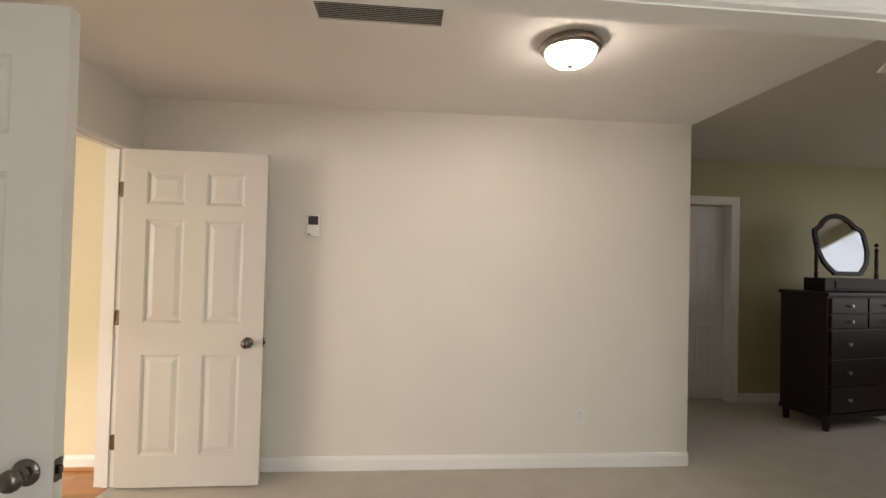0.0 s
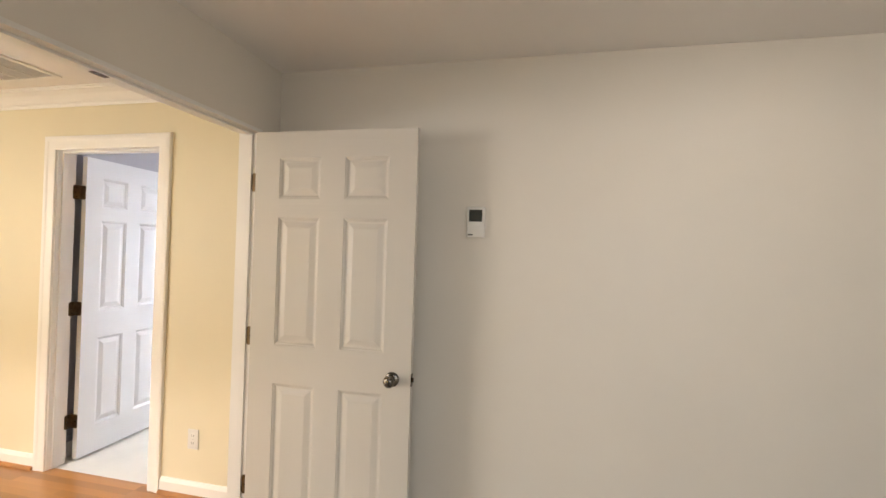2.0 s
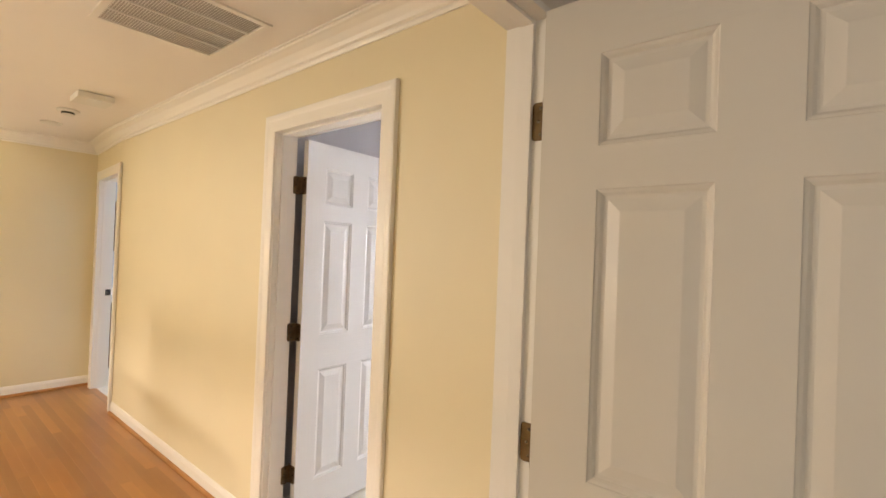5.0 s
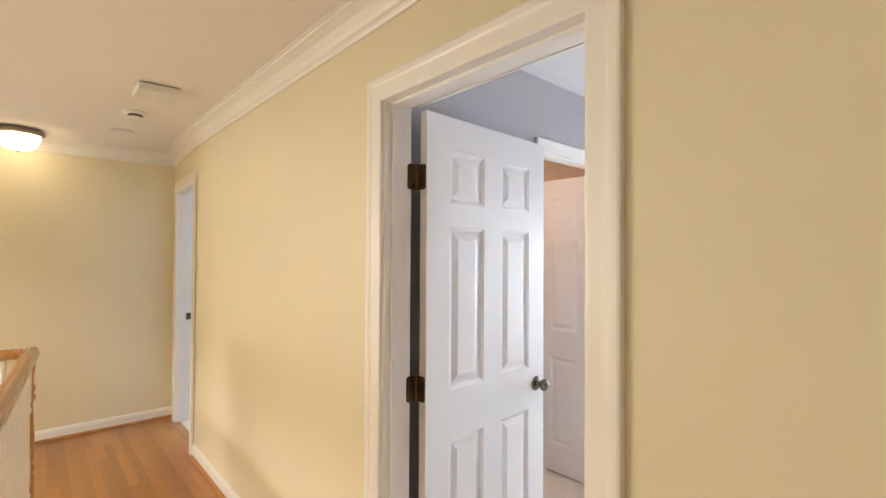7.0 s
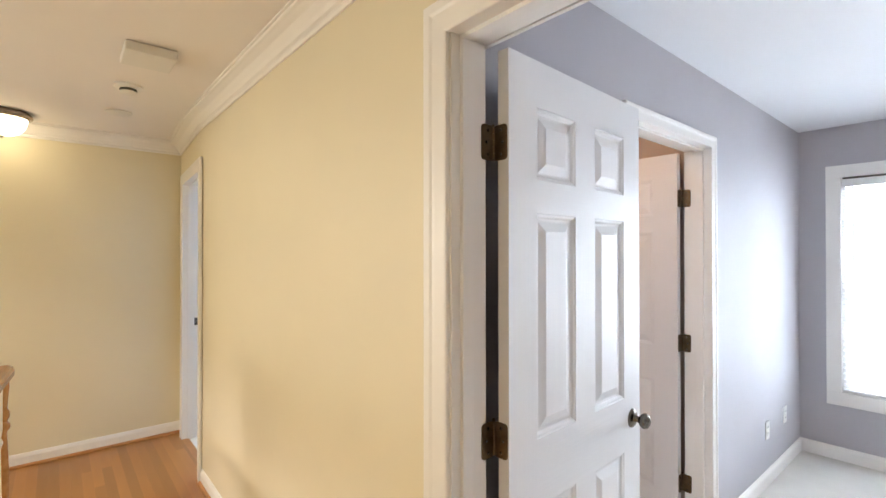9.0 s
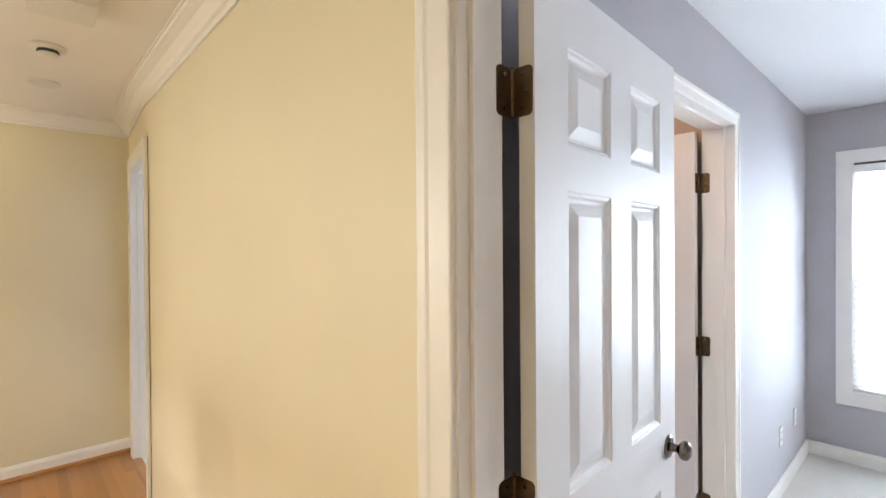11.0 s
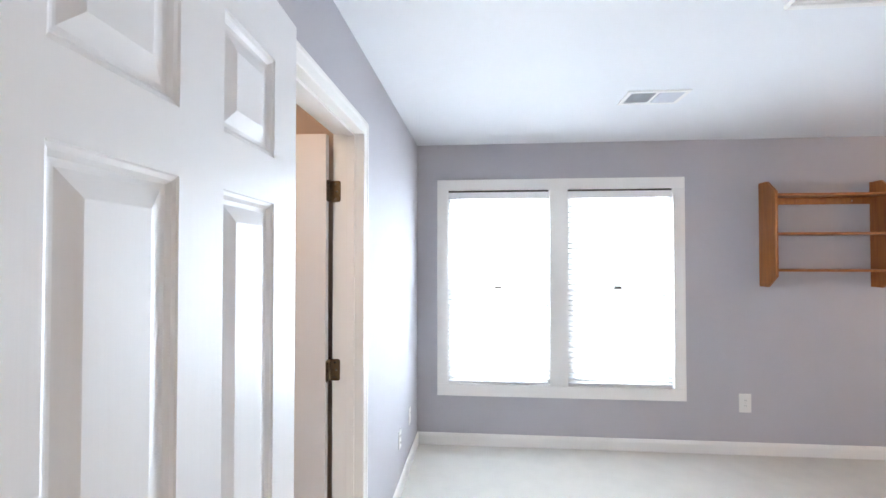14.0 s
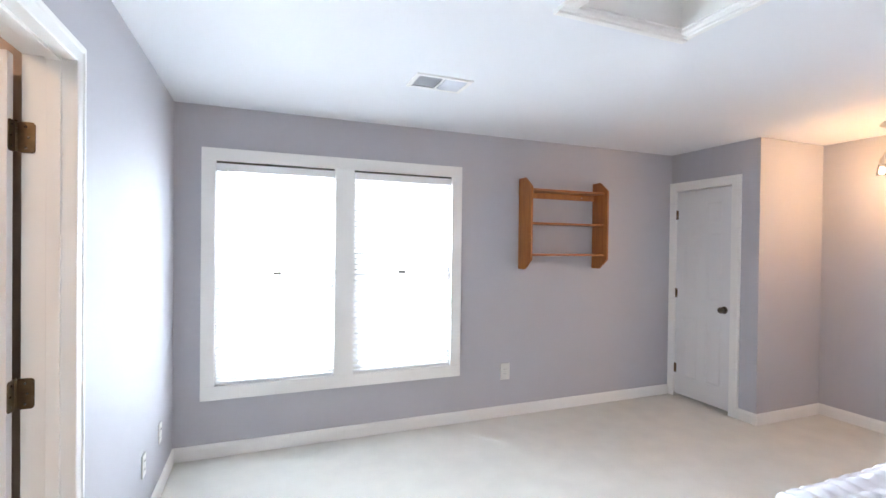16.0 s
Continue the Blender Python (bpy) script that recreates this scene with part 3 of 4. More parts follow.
door("door_store", 1.8215, 7.345, -90, 0.588, -1, 0.004, "narrow white six-panel closet door, shut", knobs=(-1,), closed=True, lift=0.03, h=2.027, sunk=0.35)
door("door_suite", 3.451, 5.233, 0, 0.746, 1, 0.004, "white door shut deep in its frame", knobs=(), closed=True, sunk=0.4)
catch = tagged(thing("ball_catch", pose(-0.985, 2.72, 2.052), "small dark ball catch plate in the door head", "door catch"))
part("catch_plate", boxes((-0.012, 0.012, -0.028, 0.028, 0.0, 0.002)), PEWTER, catch)
strike = thing("strike_plate", KINK @ pose(-5.948, 3.872, 0.95), "small dark strike plate on the door jamb", "strike plate")
part("plate", boxes((0, 0.003, -0.022, 0.022, -0.03, 0.03)), PEWTER, strike)

# ---- bedroom windows and blinds ----
WX = ((-2.412, -1.597), (-1.454, -0.645))
structure("window_casing", boxes((-2.5, -0.555, 7.395, 7.415, 2.062, 2.150), (-2.5, -0.555, 7.395, 7.415, 0.400, 0.497), (-2.5, -2.412, 7.395, 7.415, 0.497, 2.062), (-0.645, -0.555, 7.395, 7.415, 0.497, 2.062), (-1.597, -1.454, 7.395, 7.415, 0.497, 2.062), bevel=0.003), TRIM, "wide flat white window casing", "casing")
structure("window_mullion", boxes((-1.585, -1.466, 7.416, 7.54, 0.475, 2.085)), TRIM, "white post between the two windows", "mullion")
for n, (x0, x1) in enumerate(WX):
    win = tagged(new("window_%d" % (n + 1)), "white double-hung sash window behind a raised-slat blind", "window", "bedroom windows", "structure")
    win.matrix_world = pose((x0 + x1) / 2, 7.47, 0.475)
    hw = (x1 - x0) / 2 + (0.012)
    top = 2.085 - 0.475
    part("window_frame", boxes((-hw, -hw + 0.03, -0.02, 0.068, 0, top), (hw - 0.03, hw, -0.02, 0.068, 0, top), (-hw + 0.03, hw - 0.03, -0.02, 0.068, 0, 0.03), (-hw + 0.03, hw - 0.03, -0.02, 0.068, top - 0.03, top)), TRIM, win)
    iw = hw - 0.03
    mid = 0.77
    for nm, z0, z1, yy in (("lower_sash", 0.03, mid + 0.02, 0.012), ("upper_sash", mid - 0.02, top - 0.03, 0.042)):
        sash = part(nm, boxes((-iw, -iw + 0.04, yy, yy + 0.028, z0, z1), (iw - 0.04, iw, yy, yy + 0.028, z0, z1), (-iw + 0.04, iw - 0.04, yy, yy + 0.028, z0, z0 + 0.045), (-iw + 0.04, iw - 0.04, yy, yy + 0.028, z1 - 0.04, z1)), TRIM, win)
        pane = part("pane", boxes((-iw + 0.038, iw - 0.038, yy + 0.012, yy + 0.016, z0 + 0.043, z1 - 0.038)), GLASS, sash, "clear window glass")
        pane.visible_shadow = False
    part("sash_lock", boxes((-0.03, 0.03, -0.006, 0.012, mid + 0.020, mid + 0.040), bevel=0.003), PEWTER, win, "small dark sash lock")
    blind = thing("window_blind", pose((x0 + x1) / 2, 7.425, 0), "white horizontal slat blind lowered over the window", "blind", "bedroom blinds")
    bw = (x1 - x0) / 2 - 0.006
    part("headrail", boxes((-bw, bw, -0.026, 0.024, 1.992, 2.046), bevel=0.003), BLIND, blind)
    # Dark strip drawn for the shadow gap between headrail and casing.
    part("shadow_gap_strip", boxes((-bw, bw, -0.012, 0.010, 2.0465, 2.062)), PEWTER, blind, "dark strip as the shadow over the headrail")
    part("bottom_rail", boxes((-bw, bw, -0.016, 0.020, 0.505, 0.522), bevel=0.003), BLIND, blind)
    slat_mesh = None
    count = 35
    for i in range(count):
        z = 0.555 + i * (1.965 - 0.555) / (count - 1)
        if slat_mesh is None:
            bm = bmesh.new()
            prof = [(-0.023, -0.002), (-0.012, 0.0012), (0.0, 0.0024), (0.012, 0.0012), (0.023, -0.002)]
            for (ya, za), (yb, zb) in zip(prof, prof[1:]):
                for dz in (0, -0.0022):
                    bm.faces.new([bm.verts.new(q) for q in ((-bw, ya, za + dz), (bw, ya, za + dz), (bw, yb, zb + dz), (-bw, yb, zb + dz))])
            slat = part("slat", turned(bm, pose(0, 0, 0, 5, 0, 0)), BLIND, blind)
            slat_mesh = slat.data
        else:
            slat = new("slat", slat_mesh)
            slat.parent = blind
        slat.location = (0, 0.002, z)
    for cx in (-bw * 0.62, bw * 0.62):
        part("ladder_cord", boxes((cx - 0.001, cx + 0.001, -0.021, -0.019, 0.52, 2.005)), BLIND, blind)
    part("tilt_wand", lathe([(0.004, 0), (0.004, 0.6), (0.002, 0.62)], 8, (-bw + 0.06, -0.026, 1.39)), BLIND, blind)

# ---- bedroom things ----
shelf = thing("wall_shelf", pose(0.41, 7.415, 1.295), "orange stained pine wall shelf with three boards, empty", "shelf")
for sx in (-0.41, 0.39):
    bm = bmesh.new()
    pts = [(0, 0), (-0.10, 0.0), (-0.205, 0.085), (-0.205, 0.71), (-0.10, 0.795), (0, 0.795)]
    rings = [[bm.verts.new((sx + dx, y, z)) for y, z in pts] for dx in (0, 0.020)]
    for i in range(6):
        bm.faces.new([rings[0][i], rings[0][(i + 1) % 6], rings[1][(i + 1) % 6], rings[1][i]])
    bm.faces.new(rings[0])
    bm.faces.new(rings[1])
    bmesh.ops.recalc_face_normals(bm, faces=bm.faces)
    bmesh.ops.bevel(bm, geom=list(bm.edges), offset=0.002, segments=1, affect="EDGES")
    part("side_board", bm, PINE, shelf)
for z in (0.118, 0.390, 0.680):
    part("shelf_board", boxes((-0.39, 0.39, -0.165, -0.002, z, z + 0.018), bevel=0.002), PINE, shelf)
part("back_rail", boxes((-0.39, 0.39, -0.020, -0.002, 0.628, 0.680), bevel=0.002), PINE, shelf)
part("screw_cap", turned(lathe([(0, 0), (0.006, 0), (0.005, 0.003), (0, 0.004)], 12), pose(0.25, -0.020, 0.652, 90, 0, 0)), NICKEL, shelf, "small bright screw cap")


def outlet(x, y, z, rz, label, k=1.0):
    """A wall plate facing local -y."""
    ob = thing("wall_outlet", pose(x, y, z, 0, 0, rz), label, "outlet", "wall outlets")
    part("cover_plate", boxes((-0.036 * k, 0.036 * k, -0.006, 0, -0.058 * k, 0.058 * k), bevel=0.003), PLASTIC, ob)
    for dz in (-0.021, 0.021):
        face = part("socket", turned(rounded_plate(0.034, 0.028, 0.003, 0.010), pose(0, -0.0065, dz)), PLASTIC, ob)
        for dx in (-0.006, 0.006):
            part("slot", boxes((dx - 0.001, dx + 0.001, -0.0088, -0.0078, dz - 0.004, dz + 0.006)), DARK_GREY, face)
    part("screw", turned(lathe([(0, 0), (0.003, 0), (0, 0.001)], 8), pose(0, -0.006, 0, 90, 0, 0)), NICKEL, ob)
    return ob


outlet(-0.117, 7.415, 0.395, 0, "wide white wall outlet under the pine shelf", 1.25)
outlet(-2.665, 6.60, 0.352, 90, "white wall outlet on the blue grey wall")
outlet(-2.665, 7.00, 0.365, 90, "white wall outlet on the blue grey wall")
outlet(-1.474, 3.775, 0.340, 0, "white wall outlet on the yellow wall")
outlet(2.037, 3.71, 0.354, 0, "white wall outlet low on the cream wall")

vent = thing("ceiling_vent", pose(-1.155, 6.38, H), "white two-way ceiling air register", "air vent")
part("frame", boxes((-0.17, 0.17, -0.11, -0.085, -0.008, 0), (-0.17, 0.17, 0.085, 0.11, -0.008, 0), (-0.17, -0.145, -0.085, 0.085, -0.008, 0), (0.145, 0.17, -0.085, 0.085, -0.008, 0), (-0.006, 0.006, -0.085, 0.085, -0.008, 0), bevel=0.002), TRIM, vent)
# A sheet coloured as the shade inside the vent.
part("backing", boxes((-0.144, 0.144, -0.084, 0.084, -0.002, -0.0005)), VENT_SHADE, vent)
for i in range(22):
    x = -0.138 + i * 0.0131
    if abs(x) > 0.010:
        part("slat", turned(boxes((-0.0055, 0.0055, -0.084, 0.084, -0.0005, 0.0005)), pose(x, 0, -0.006, 0, -38 if x < 0 else 38, 0)), ENAMEL_SHADED, vent)

hatch = thing("attic_hatch", pose((HX0 + HX1) / 2, (HY0 + HY1) / 2, H), "white attic hatch recessed in a moulded ceiling frame", "attic hatch")
hx, hy = (HX1 - HX0) / 2, (HY1 - HY0) / 2
FR = [(0, 0), (0.0, -0.012), (0.012, -0.018), (0.03, -0.016), (0.034, -0.022), (0.055, -0.024), (0.068, -0.018), (0.072, 0)]
for a, b, o in (((-hx - 0.072, -hy, 0), (hx + 0.072, -hy, 0), (0, -1, 0)), ((-hx - 0.072, hy, 0), (hx + 0.072, hy, 0), (0, 1, 0)), ((-hx, -hy, 0), (-hx, hy, 0), (-1, 0, 0)), ((hx, -hy, 0), (hx, hy, 0), (1, 0, 0))):
    part("frame_moulding", sweep(FR, a, b, o), TRIM, hatch)
part("well_lining", boxes((-hx, -hx + 0.012, -hy, hy, 0.0, 0.18), (hx - 0.012, hx, -hy, hy, 0.0, 0.18), (-hx + 0.012, hx - 0.012, -hy, -hy + 0.012, 0.0, 0.18), (-hx + 0.012, hx - 0.012, hy - 0.012, hy, 0.0, 0.18)), TRIM, hatch)
part("hatch_panel", boxes((-hx + 0.018, hx - 0.018, -hy + 0.018, hy - 0.018, 0.12, 0.14), bevel=0.002), TRIM, hatch)

lamp = thing("ceiling_light", pose(2.265, 5.72, H), "brushed nickel ceiling light with small lit glass shades", "ceiling light")
part("canopy", lathe([(0, 0), (0.19, 0), (0.19, -0.014), (0.165, -0.026), (0.03, -0.028), (0, -0.028)], 10), NICKEL, lamp)
part("stem", lathe([(0.008, -0.028), (0.008, -0.20), (0.022, -0.21), (0.022, -0.24), (0, -0.25)], 12), NICKEL, lamp)
for a in (114, 234, 354):
    ca, sa = math.cos(radians(a)), math.sin(radians(a))
    bm = bmesh.new()
    path = [(0.02, -0.225), (0.07, -0.19), (0.12, -0.19), (0.16, -0.22), (0.17, -0.26)]
    rings = [[bm.verts.new(((r + 0.006 * math.cos(q)) * ca - 0.006 * math.sin(q) * sa, (r + 0.006 * math.cos(q)) * sa + 0.006 * math.sin(q) * ca, z + 0.004 * math.cos(q))) for q in [2 * math.pi * i / 8 for i in range(8)]] for r, z in path]
    for p, q in zip(rings, rings[1:]):
        for i in range(8):
            bm.faces.new([p[i], p[(i + 1) % 8], q[(i + 1) % 8], q[i]])
    arm = part("arm", bm, NICKEL, lamp, "", True)
    cx, cy = 0.17 * ca, 0.17 * sa
    part("socket", lathe([(0, 0.03), (0.016, 0.03), (0.018, 0), (0.016, -0.04), (0, -0.04)], 12, (cx, cy, -0.28)), NICKEL, arm, "", True)
    part("bulb", lathe([(0, -0.098), (0.012, -0.092), (0.018, -0.078), (0.016, -0.06), (0.010, -0.042), (0, -0.040)], 14, (cx, cy, -0.28)), GLOW_BULB, arm, "lit warm bulb", True)
    shade = part("shade", lathe([(0.022, -0.02), (0.030, -0.06), (0.036, -0.105), (0.034, -0.105), (0.028, -0.06), (0.020, -0.02)], 18, (cx, cy, -0.28)), FROST, arm, "clear glass shade", True)
    shade.visible_shadow = False

bed = thing("bed", pose(0.62, 4.48, 0), "single bed under a white quilted bedspread", "bed")
part("bed_base", boxes((-0.96, 0.96, -0.48, 0.48, 0.10, 0.30), bevel=0.02), LINEN, bed)
part("mattress", boxes((-0.98, 0.98, -0.49, 0.49, 0.30, 0.575), bevel=0.05), LINEN, bed)
for lx in (-0.88, 0.88):
    for ly in (-0.42, 0.42):
        part("leg", lathe([(0.025, 0), (0.03, 0.10)], 12, (lx, ly, 0)), MAHOGANY, bed)
bm = bmesh.new()
nx, ny = 130, 80
grid = []
for i in range(nx + 1):
    row = []
    for j in range(ny + 1):
        u, v = -1.12 + 2.24 * i / nx, -0.62 + 1.24 * j / ny
        ex, ey = max(0, abs(u) - 0.97), max(0, abs(v) - 0.485)
        drop = ex + ey
        x = math.copysign(min(abs(u), 0.985 + 0.02 * min(1, ex * 8)), u)
        y = math.copysign(min(abs(v), 0.50 + 0.02 * min(1, ey * 8)), v)
        quilt = 0.020 * abs(math.sin(u * 40)) * abs(math.sin(v * 40)) + 0.006 * noise.noise(Vector((u * 24, v * 24, 1.7)))
        z = 0.612 - 2.0 * drop + quilt + 0.012 * noise.noise(Vector((u * 3, v * 3, 0.3)))
        row.append(bm.verts.new((x, y, z)))
    grid.append(row)
for i in range(nx):
    for j in range(ny):
        bm.faces.new([grid[i][j], grid[i + 1][j], grid[i + 1][j + 1], grid[i][j + 1]])
spread = part("bedspread", bm, LINEN, None, "", True)
spread.matrix_world = pose(0.62, 4.48, 0)
spread.modifiers.new("thickness", "SOLIDIFY").thickness = 0.012
tagged(spread, "white quilted bedspread draped over the bed", "bedspread")

# ---- foyer things ----


def flush_light(name, x, y, r, glow, label, deep=1.0):
    ob = thing(name, pose(x, y, H), label, "ceiling light")
    part("pan", lathe([(0, 0), (r * 0.86, 0), (r * 0.88, -0.008), (r * 0.93, -0.010), (r * 0.94, -0.018), (r * 0.99, -0.021), (r, -0.029), (r * 0.985, -0.037), (r * 0.93, -0.041), (r * 0.90, -0.047), (r * 0.84, -0.047), (r * 0.83, -0.038), (0, -0.038)], 48), RIM, ob, "dark brushed nickel stepped rim", True)
    part("glass_bowl", lathe([(r * 0.825, -0.0385)] + [(r * k, -0.0385 - deep * d) for k, d in ((0.82, 0.012), (0.74, 0.034), (0.56, 0.052), (0.31, 0.061), (0.0, 0.0635))], 36), glow, ob, "lit white glass bowl", True)
    part("finial", lathe([(0, 0.002), (0.016, 0.002), (0.017, -0.003), (0.009, -0.007), (0.006, -0.011), (0.004, -0.016), (0, -0.018)], 16, (0, 0, -0.0385 - deep * 0.0635)), NICKEL, ob, "", True)
    return ob


flush_light("flush_light", 1.52, 2.60, 0.138, GLOW_A, "round flush ceiling light with a lit white bowl", 1.1)
flush_light("flush_light", -5.86, 2.76, 0.155, GLOW_HALL, "round flush ceiling light glowing warm in the hall", 1.9)
# Unseen lamp, added for the warm tone on the closet door.
flush_light("flush_light", -3.3, 4.75, 0.14, GLOW_CLOSET, "unseen small round flush light added to warm the closet")


def grille(name, x0, x1, y0, y1, label, along_x, spacing, bars, back):
    ob = thing(name, pose((x0 + x1) / 2, (y0 + y1) / 2, H), label, "air grille")
    a, b, f = (x1 - x0) / 2, (y1 - y0) / 2, 0.028
    part("frame", boxes((-a, a, -b, -b + f, -0.010, 0), (-a, a, b - f, b, -0.010, 0), (-a, -a + f, -b + f, b - f, -0.010, 0), (a - f, a, -b + f, b - f, -0.010, 0), bevel=0.002), TRIM, ob)
    # A flat sheet whose colour gives the shade between the slats.
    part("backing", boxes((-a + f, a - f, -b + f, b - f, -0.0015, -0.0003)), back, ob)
    span = 2 * (b - f) if along_x else 2 * (a - f)
    count = int(span / spacing)
    mesh = None
    for i in range(count):
        p = -span / 2 + (i + 0.5) * span / count
        if mesh is None:
            half = (a if along_x else b) - f
            bm = boxes((-half, half, -0.0045, 0.0045, -0.0006, 0.0006))
            turned(bm, pose(0, 0, 0, 40, 0, 0))
            s = part("slat", bm, TRIM, ob)
            mesh = s.data
        else:
            s = new("slat", mesh)
            s.parent = ob
        s.matrix_basis = pose(0, p, -0.006, 0, 0, 0) if along_x else pose(p, 0, -0.006, 0, 0, 90)
    for i in range(bars):
        p = -1 + 2 * (i + 1) / (bars + 1)
        row = (p * (a - f) - 0.004, p * (a - f) + 0.004, -b + f, b - f, -0.0105, -0.004) if along_x else (-a + f, a - f, p * (b - f) - 0.004, p * (b - f) + 0.004, -0.0105, -0.004)
        part("cross_bar", boxes(row), TRIM, ob)
    return ob


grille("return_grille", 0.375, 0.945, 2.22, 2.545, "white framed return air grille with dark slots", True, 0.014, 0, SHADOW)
grille("return_grille", -2.85, -2.27, 3.03, 3.555, "white hall ceiling return grille with fine slats", True, 0.0105, 3, GRILLE_SHADE)

stat = thing("thermostat", pose(0.1755, 3.71, 1.635), "white wall thermostat with a dark display", "thermostat")
part("body", boxes((-0.0445, 0.0445, -0.024, 0, -0.075, 0.075), bevel=0.005), PLASTIC, stat)
part("cover_flap", boxes((-0.0425, 0.0425, -0.027, -0.0245, -0.073, -0.022), bevel=0.001), PLASTIC, stat)
part("display", boxes((-0.032, 0.032, -0.0252, -0.0238, 0.002, 0.060)), DARK_GREY, stat, "dark liquid crystal display")
part("switch", boxes((0.040, 0.052, -0.020, -0.010, -0.030, -0.018), bevel=0.001), PLASTIC, stat)
part("brand_bar", boxes((-0.036, -0.012, -0.0278, -0.0268, -0.066, -0.060)), DARK_GREY, stat)

# ---- hall things ----
box_alarm = thing("chime_box", pose(-4.21, 3.355, H), "small white rectangular box on the hall ceiling", "alarm box")
part("body", boxes((-0.105, 0.105, -0.10, 0.10, -0.045, -0.004), bevel=0.006), PLASTIC, box_alarm)
part("base_plate", boxes((-0.085, 0.085, -0.09, 0.09, -0.004, 0)), DARK_GREY, box_alarm)
smoke = thing("smoke_detector", pose(-4.78, 3.335, H), "round white smoke detector on the ceiling", "smoke detector")
part("base", lathe([(0, 0), (0.068, 0), (0.070, -0.012), (0.060, -0.020), (0, -0.020)], 28), PLASTIC, smoke, "", True)
part("sensor_ring", lathe([(0.040, -0.020), (0.042, -0.030), (0.036, -0.034), (0, -0.034)], 24), DARK_GREY, smoke)
part("cap", lathe([(0.040, -0.034), (0.038, -0.042), (0.028, -0.048), (0, -0.048)], 24), PLASTIC, smoke, "", True)
disc = thing("blank_cover", pose(-5.40, 3.344, H), "flat white round cover on the hall ceiling", "ceiling cover")
part("cover", lathe([(0, 0), (0.075, 0), (0.075, -0.006), (0.065, -0.012), (0, -0.013)], 28), PLASTIC, disc, "", True)

SPINDLE = [(0.016, 0), (0.016, 0.20), (0.011, 0.215), (0.018, 0.235), (0.012, 0.26), (0.015, 0.36), (0.011, 0.52), (0.009, 0.66), (0.017, 0.69), (0.010, 0.71), (0.014, 0.74), (0.014, 0.945)]
RAILING = [(-0.034, 0), (-0.034, 0.022), (-0.028, 0.040), (-0.012, 0.050), (0.012, 0.050), (0.028, 0.040), (0.034, 0.022), (0.034, 0)]
rail = thing("stair_railing", pose(-4.62, 2.85, 0, 0, 0, -4.2), "oak handrail on white turned balusters round the stairwell", "railing")
part("handrail", sweep(RAILING, (-0.034, 0, 0.95), (1.43, 0, 0.95), (0, 1, 0)), OAK_RAIL, rail, "varnished oak handrail")
part("handrail", sweep(RAILING, (0, -0.034, 0.95), (0, -1.2, 0.95), (1, 0, 0)), OAK_RAIL, rail, "varnished oak handrail")
POST = [(0.021, 0), (0.021, 0.30), (0.015, 0.315), (0.024, 0.335), (0.024, 0.35), (0.014, 0.37), (0.019, 0.40), (0.021, 0.52), (0.015, 0.66), (0.013, 0.70), (0.024, 0.72), (0.024, 0.735), (0.014, 0.75), (0.022, 0.77), (0.022, 0.79), (0.014, 0.81), (0.020, 0.90), (0.020, 0.95)]
for px, py in ((0, 0), (1.41, 0)):
    part("newel_post", lathe([(r * 1.05, z) for r, z in POST], 20, (px, py, 0)), OAK_RAIL, rail, "turned oak post", True)
first = None
for i in range(1, 13):
    if first is None:
        first = part("baluster", lathe(SPINDLE, 12), TRIM, rail, "white turned baluster", True)
        b = first
    else:
        b = new("baluster", first.data)
        b.parent = rail
        tagged(b, "white turned baluster")
    b.location = (i * 0.112, 0, 0)
for i in range(1, 10):
    b = new("baluster", first.data)
    b.parent = rail
    tagged(b, "white turned baluster")
    b.location = (0, -i * 0.112, 0)

# ---- bathroom beyond the far door ----
vanity = thing("vanity_cabinet", pose(-6.95, 4.45, 0), "brown wooden vanity cabinet in the bathroom", "cabinet")
part("body", boxes((-0.25, 0.25, -0.50, 0.50, 0.08, 0.76), bevel=0.003), WALNUT, vanity)
part("plinth", boxes((-0.25, 0.20, -0.49, 0.49, 0, 0.08)), WALNUT, vanity)
for y0 in (-0.49, 0.01):
    dr = part("cabinet_door", boxes((0.25, 0.268, y0, y0 + 0.48, 0.10, 0.74), bevel=0.004), WALNUT, vanity)
    part("knob", turned(lathe([(0, 0), (0.006, 0), (0.006, 0.012), (0.014, 0.018), (0.012, 0.026), (0, 0.028)], 12), pose(0.268, 0.0 + (0.05 if y0 > 0 else -0.05), 0.6, 0, 90, 0)), NICKEL, dr)
top_ob = thing("counter", pose(-6.95, 4.45, 0.76), "white vanity counter with a back edge", "counter")
part("slab", boxes((-0.25, 0.28, -0.52, 0.52, 0, 0.035), bevel=0.004), STONE, top_ob)
part("back_edge", boxes((-0.25, -0.23, -0.52, 0.52, 0.035, 0.13), bevel=0.003), STONE, top_ob)
cab = thing("wall_cabinet", pose(-7.2, 4.40, 1.35), "dark wooden open wall cabinet in the bathroom", "cabinet")
for y0 in (-0.30, 0.28):
    part("side_board", boxes((0, 0.16, y0, y0 + 0.02, 0, 0.60)), WALNUT, cab)
part("back_board", boxes((0, 0.01, -0.28, 0.28, 0, 0.60)), WALNUT, cab)
for z in (0, 0.19, 0.38, 0.58):
    part("shelf_board", boxes((0.01, 0.16, -0.28, 0.28, z, z + 0.02)), WALNUT, cab)

# ---- suite: chest of drawers and mirror ----
chest = thing("chest_of_drawers", pose(4.47, 4.27, 0, 0, 0, 11), "tall dark mahogany chest of drawers on short legs", "dresser")
W, D = 1.0, 0.44
part("body", boxes((0.02, W - 0.02, 0.025, D, 0.13, 1.18), bevel=0.004), MAHOGANY, chest)
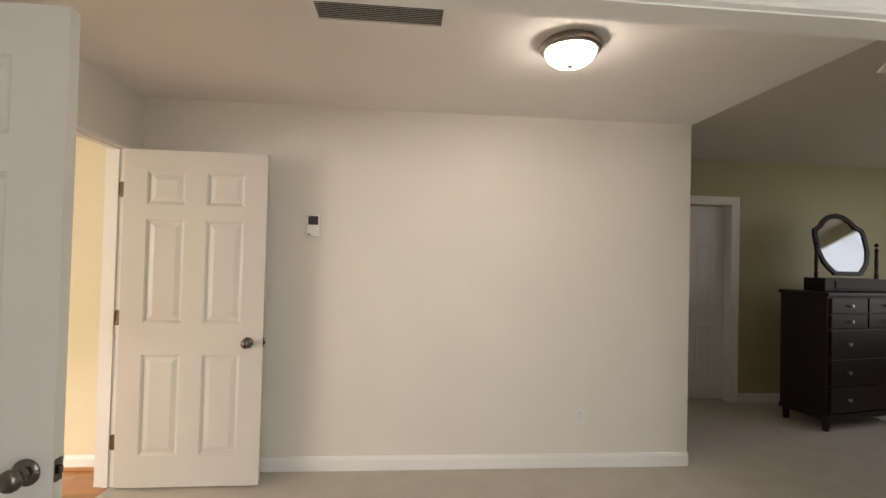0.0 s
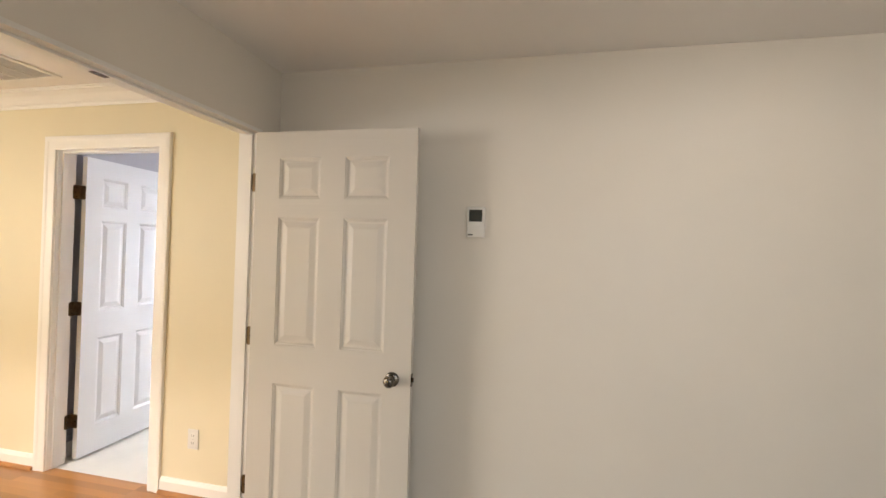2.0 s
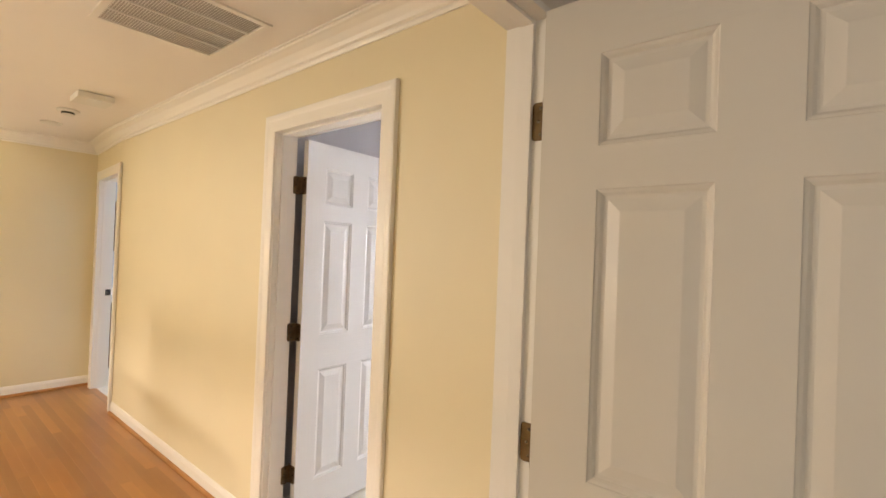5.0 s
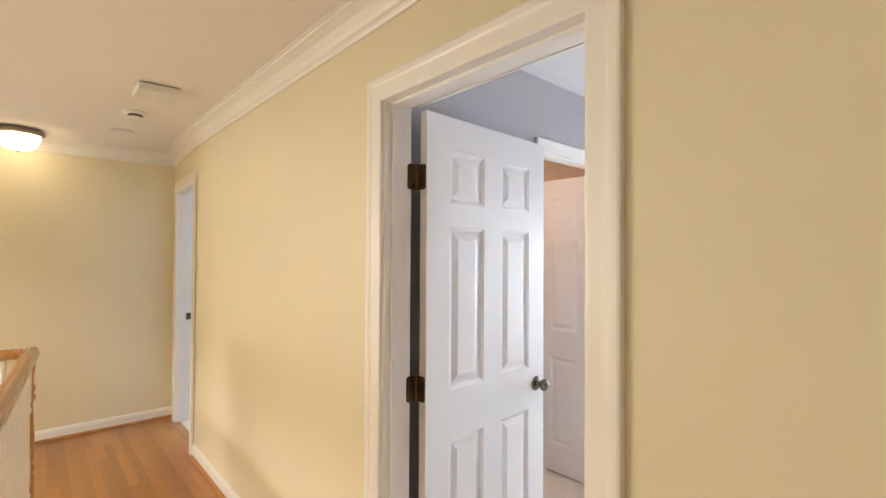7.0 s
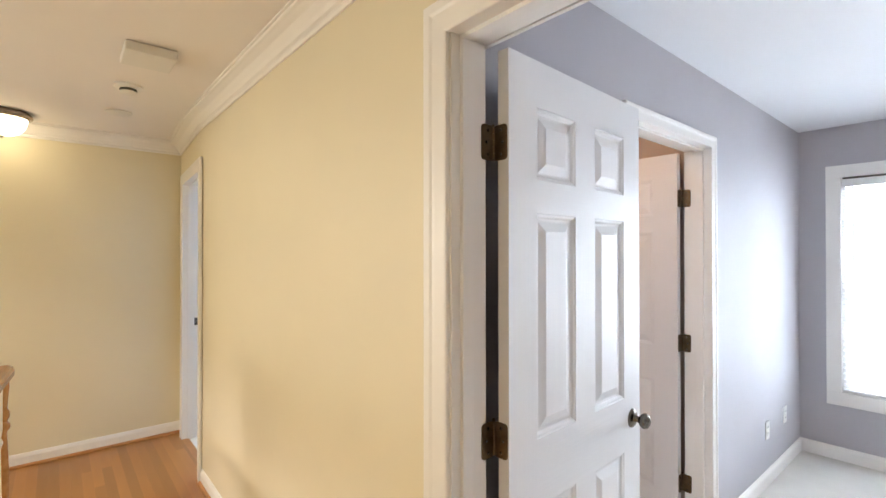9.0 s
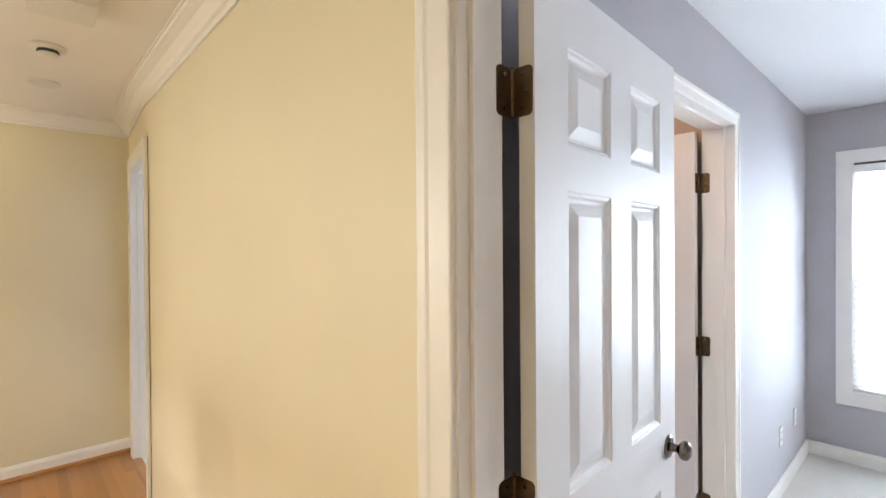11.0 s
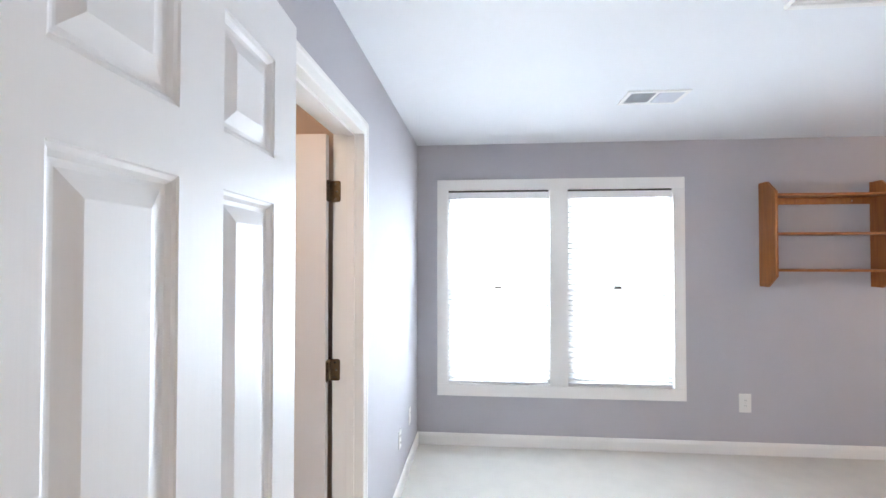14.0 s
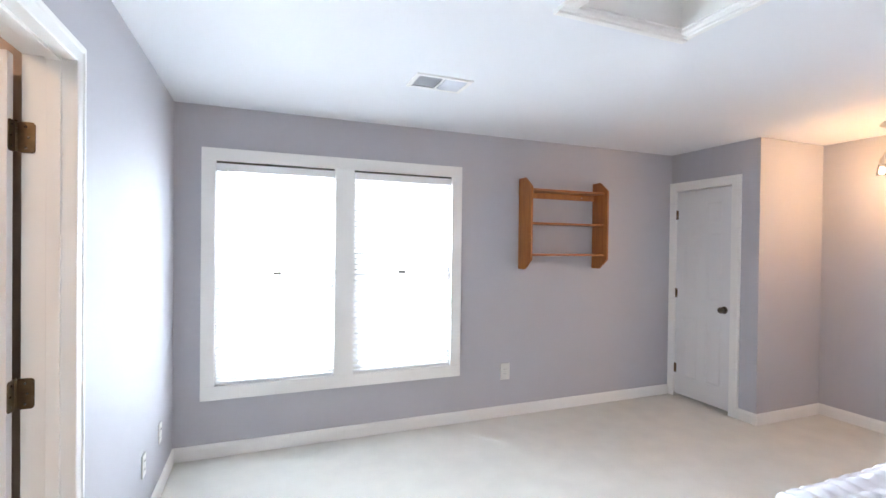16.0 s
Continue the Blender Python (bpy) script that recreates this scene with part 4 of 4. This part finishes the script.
part("top", boxes((0, W, 0, D + 0.01, 1.18, 1.215), bevel=0.008), MAHOGANY, chest)
part("base_moulding", boxes((0.005, W - 0.005, 0.005, D, 0.10, 0.15), bevel=0.008), MAHOGANY, chest)
for lx in (0.05, W - 0.05):
    for ly in (0.05, D - 0.04):
        part("leg", lathe([(0.022, 0), (0.026, 0.02), (0.030, 0.07), (0.036, 0.11)], 14, (lx, ly, 0)), MAHOGANY, chest, "", True)
for z0, z1, halves in ((1.03, 1.165, 2), (0.90, 1.02, 2), (0.64, 0.885, 1), (0.40, 0.625, 1), (0.165, 0.385, 1)):
    for i in range(halves):
        a = 0.05 + i * 0.46
        b = a + (0.44 if halves == 2 else 0.90)
        dr = part("drawer", boxes((a, b, 0.004, 0.024, z0, z1), bevel=0.004), MAHOGANY, chest)
        for kx in ([(a + b) / 2] if halves == 2 else [a + 0.2, b - 0.2]):
            part("knob", turned(lathe([(0, 0), (0.008, 0), (0.007, 0.012), (0.016, 0.018), (0.014, 0.028), (0, 0.030)], 14), pose(kx, 0.004, (z0 + z1) / 2, 90, 0, 0)), NICKEL, dr, "dull metal drawer knob", True)
glass = thing("dresser_mirror", chest.matrix_world @ pose(0.60, 0.25, 1.215, 0, 0, -9), "shaped dark-framed tilting mirror on a drawer base", "mirror")
part("base_box", boxes((-0.35, 0.35, -0.11, 0.11, 0, 0.12), bevel=0.008), MAHOGANY, glass)
part("base_drawer", boxes((-0.24, 0.24, -0.118, -0.108, 0.025, 0.098), bevel=0.004), MAHOGANY, glass)
SHAPE = [(0, 0.52), (0.07, 0.505), (0.13, 0.465), (0.165, 0.42), (0.225, 0.385), (0.235, 0.34), (0.235, 0.20), (0.205, 0.10), (0.165, 0.045), (0.12, 0.0), (0, 0.0)]
SHAPE = [(x * 1.2, z * 1.18) for x, z in SHAPE]
outer = SHAPE + [(-x, z) for x, z in SHAPE[-2:0:-1]]
inner = [(x * 0.87, 0.26 + (z - 0.26) * 0.87) for x, z in outer]
tilt = pose(-0.02, -0.03, 0.15, -13, 0, 0)
bm = bmesh.new()
n = len(outer)
loops = [[bm.verts.new((x, y, z)) for x, z in pts] for y, pts in ((-0.014, outer), (-0.014, inner), (0.014, inner), (0.014, outer))]
for a in range(4):
    for i in range(n):
        bm.faces.new([loops[a][i], loops[a][(i + 1) % n], loops[(a + 1) % 4][(i + 1) % n], loops[(a + 1) % 4][i]])
bmesh.ops.recalc_face_normals(bm, faces=bm.faces)
part("frame", turned(bm, tilt), MAHOGANY, glass)
bm = bmesh.new()
bm.faces.new([bm.verts.new((x, -0.004, z)) for x, z in inner])
bmesh.ops.solidify(bm, geom=list(bm.faces), thickness=0.004)
bmesh.ops.recalc_face_normals(bm, faces=bm.faces)
part("mirror_glass", turned(bm, tilt), MIRROR, glass, "silvered mirror glass")
for sx in (-0.325, 0.325):
    post = part("post", lathe([(0.016, 0.12), (0.018, 0.16), (0.012, 0.18), (0.016, 0.26), (0.012, 0.37), (0.020, 0.39), (0.010, 0.41), (0, 0.43)], 14, (sx, 0, 0)), MAHOGANY, glass, "", True)
    part("post_cap", lathe([(0.013, 0.43), (0.020, 0.44), (0.012, 0.46), (0, 0.465)], 12, (sx, 0, 0)), MAHOGANY, post, "", True)

fan = thing("ceiling_fan", pose(3.47, 2.12, 2.53), "white ceiling fan at rest in the dim suite", "ceiling fan")
part("canopy", lathe([(0, 0), (0.07, 0), (0.065, -0.03), (0.03, -0.06), (0, -0.06)], 24), TRIM, fan, "", True)
part("rod", lathe([(0.012, -0.06), (0.012, -0.14)], 12), TRIM, fan)
part("motor", lathe([(0, -0.13), (0.06, -0.13), (0.10, -0.15), (0.10, -0.21), (0.07, -0.23), (0, -0.23)], 28), TRIM, fan, "", True)
for i in range(5):
    part("blade", turned(boxes((0.14, 0.66, -0.065, 0.065, -0.005, 0.005), bevel=0.003), pose(0, 0, -0.19, 10, 0, 154 + 72 * i)), TRIM, fan)
    part("blade_iron", turned(boxes((0.08, 0.20, -0.016, 0.016, -0.010, -0.004)), pose(0, 0, -0.19, 0, 0, 154 + 72 * i)), NICKEL, fan)

# ---- oak strip floor ----
board_mesh = {}
rng = random.Random(7)


def board(x0, x1, y0, y1, parent):
    key = (round(x1 - x0, 3), round(y1 - y0, 4))
    if key not in board_mesh:
        bm = bmesh.new()
        w, d = key[0] - 0.0001, key[1] - 0.0001
        c = 0.0002
        low = [bm.verts.new(q) for q in ((0, 0, -0.006), (w, 0, -0.006), (w, d, -0.006), (0, d, -0.006))]
        mid = [bm.verts.new(q) for q in ((0, 0, -c), (w, 0, -c), (w, d, -c), (0, d, -c))]
        top = [bm.verts.new(q) for q in ((c, c, 0), (w - c, c, 0), (w - c, d - c, 0), (c, d - c, 0))]
        for a, b in ((low, mid), (mid, top)):
            for i in range(4):
                bm.faces.new([a[i], a[(i + 1) % 4], b[(i + 1) % 4], b[i]])
        bm.faces.new(top)
        me = bpy.data.meshes.new("floor_board")
        bm.to_mesh(me)
        bm.free()
        me.materials.append(OAK)
        board_mesh[key] = me
    ob = new("floor_board", board_mesh[key])
    ob.parent = parent
    ob.location = (x0, y0, 0)
    return ob


hall_floor = bpy.data.objects["floor_hall"]
y, step = 1.626, 0.0572
while y < 3.815:
    width = min(step, 3.82 - y)
    spans = [(-6.15, -0.965)] if y > 2.705 else [(-6.15, -4.67), (-3.20, -0.965)]
    for a, b in spans:
        x = a
        first_len = rng.choice((0.4, 0.7, 1.0, 1.3))
        while x < b - 0.01:
            length = min(first_len or rng.choice((0.7, 0.9, 1.1, 1.4)), b - x)
            first_len = 0
            board(x, x + length, y, y + width, hall_floor)
            x += length
    y += step
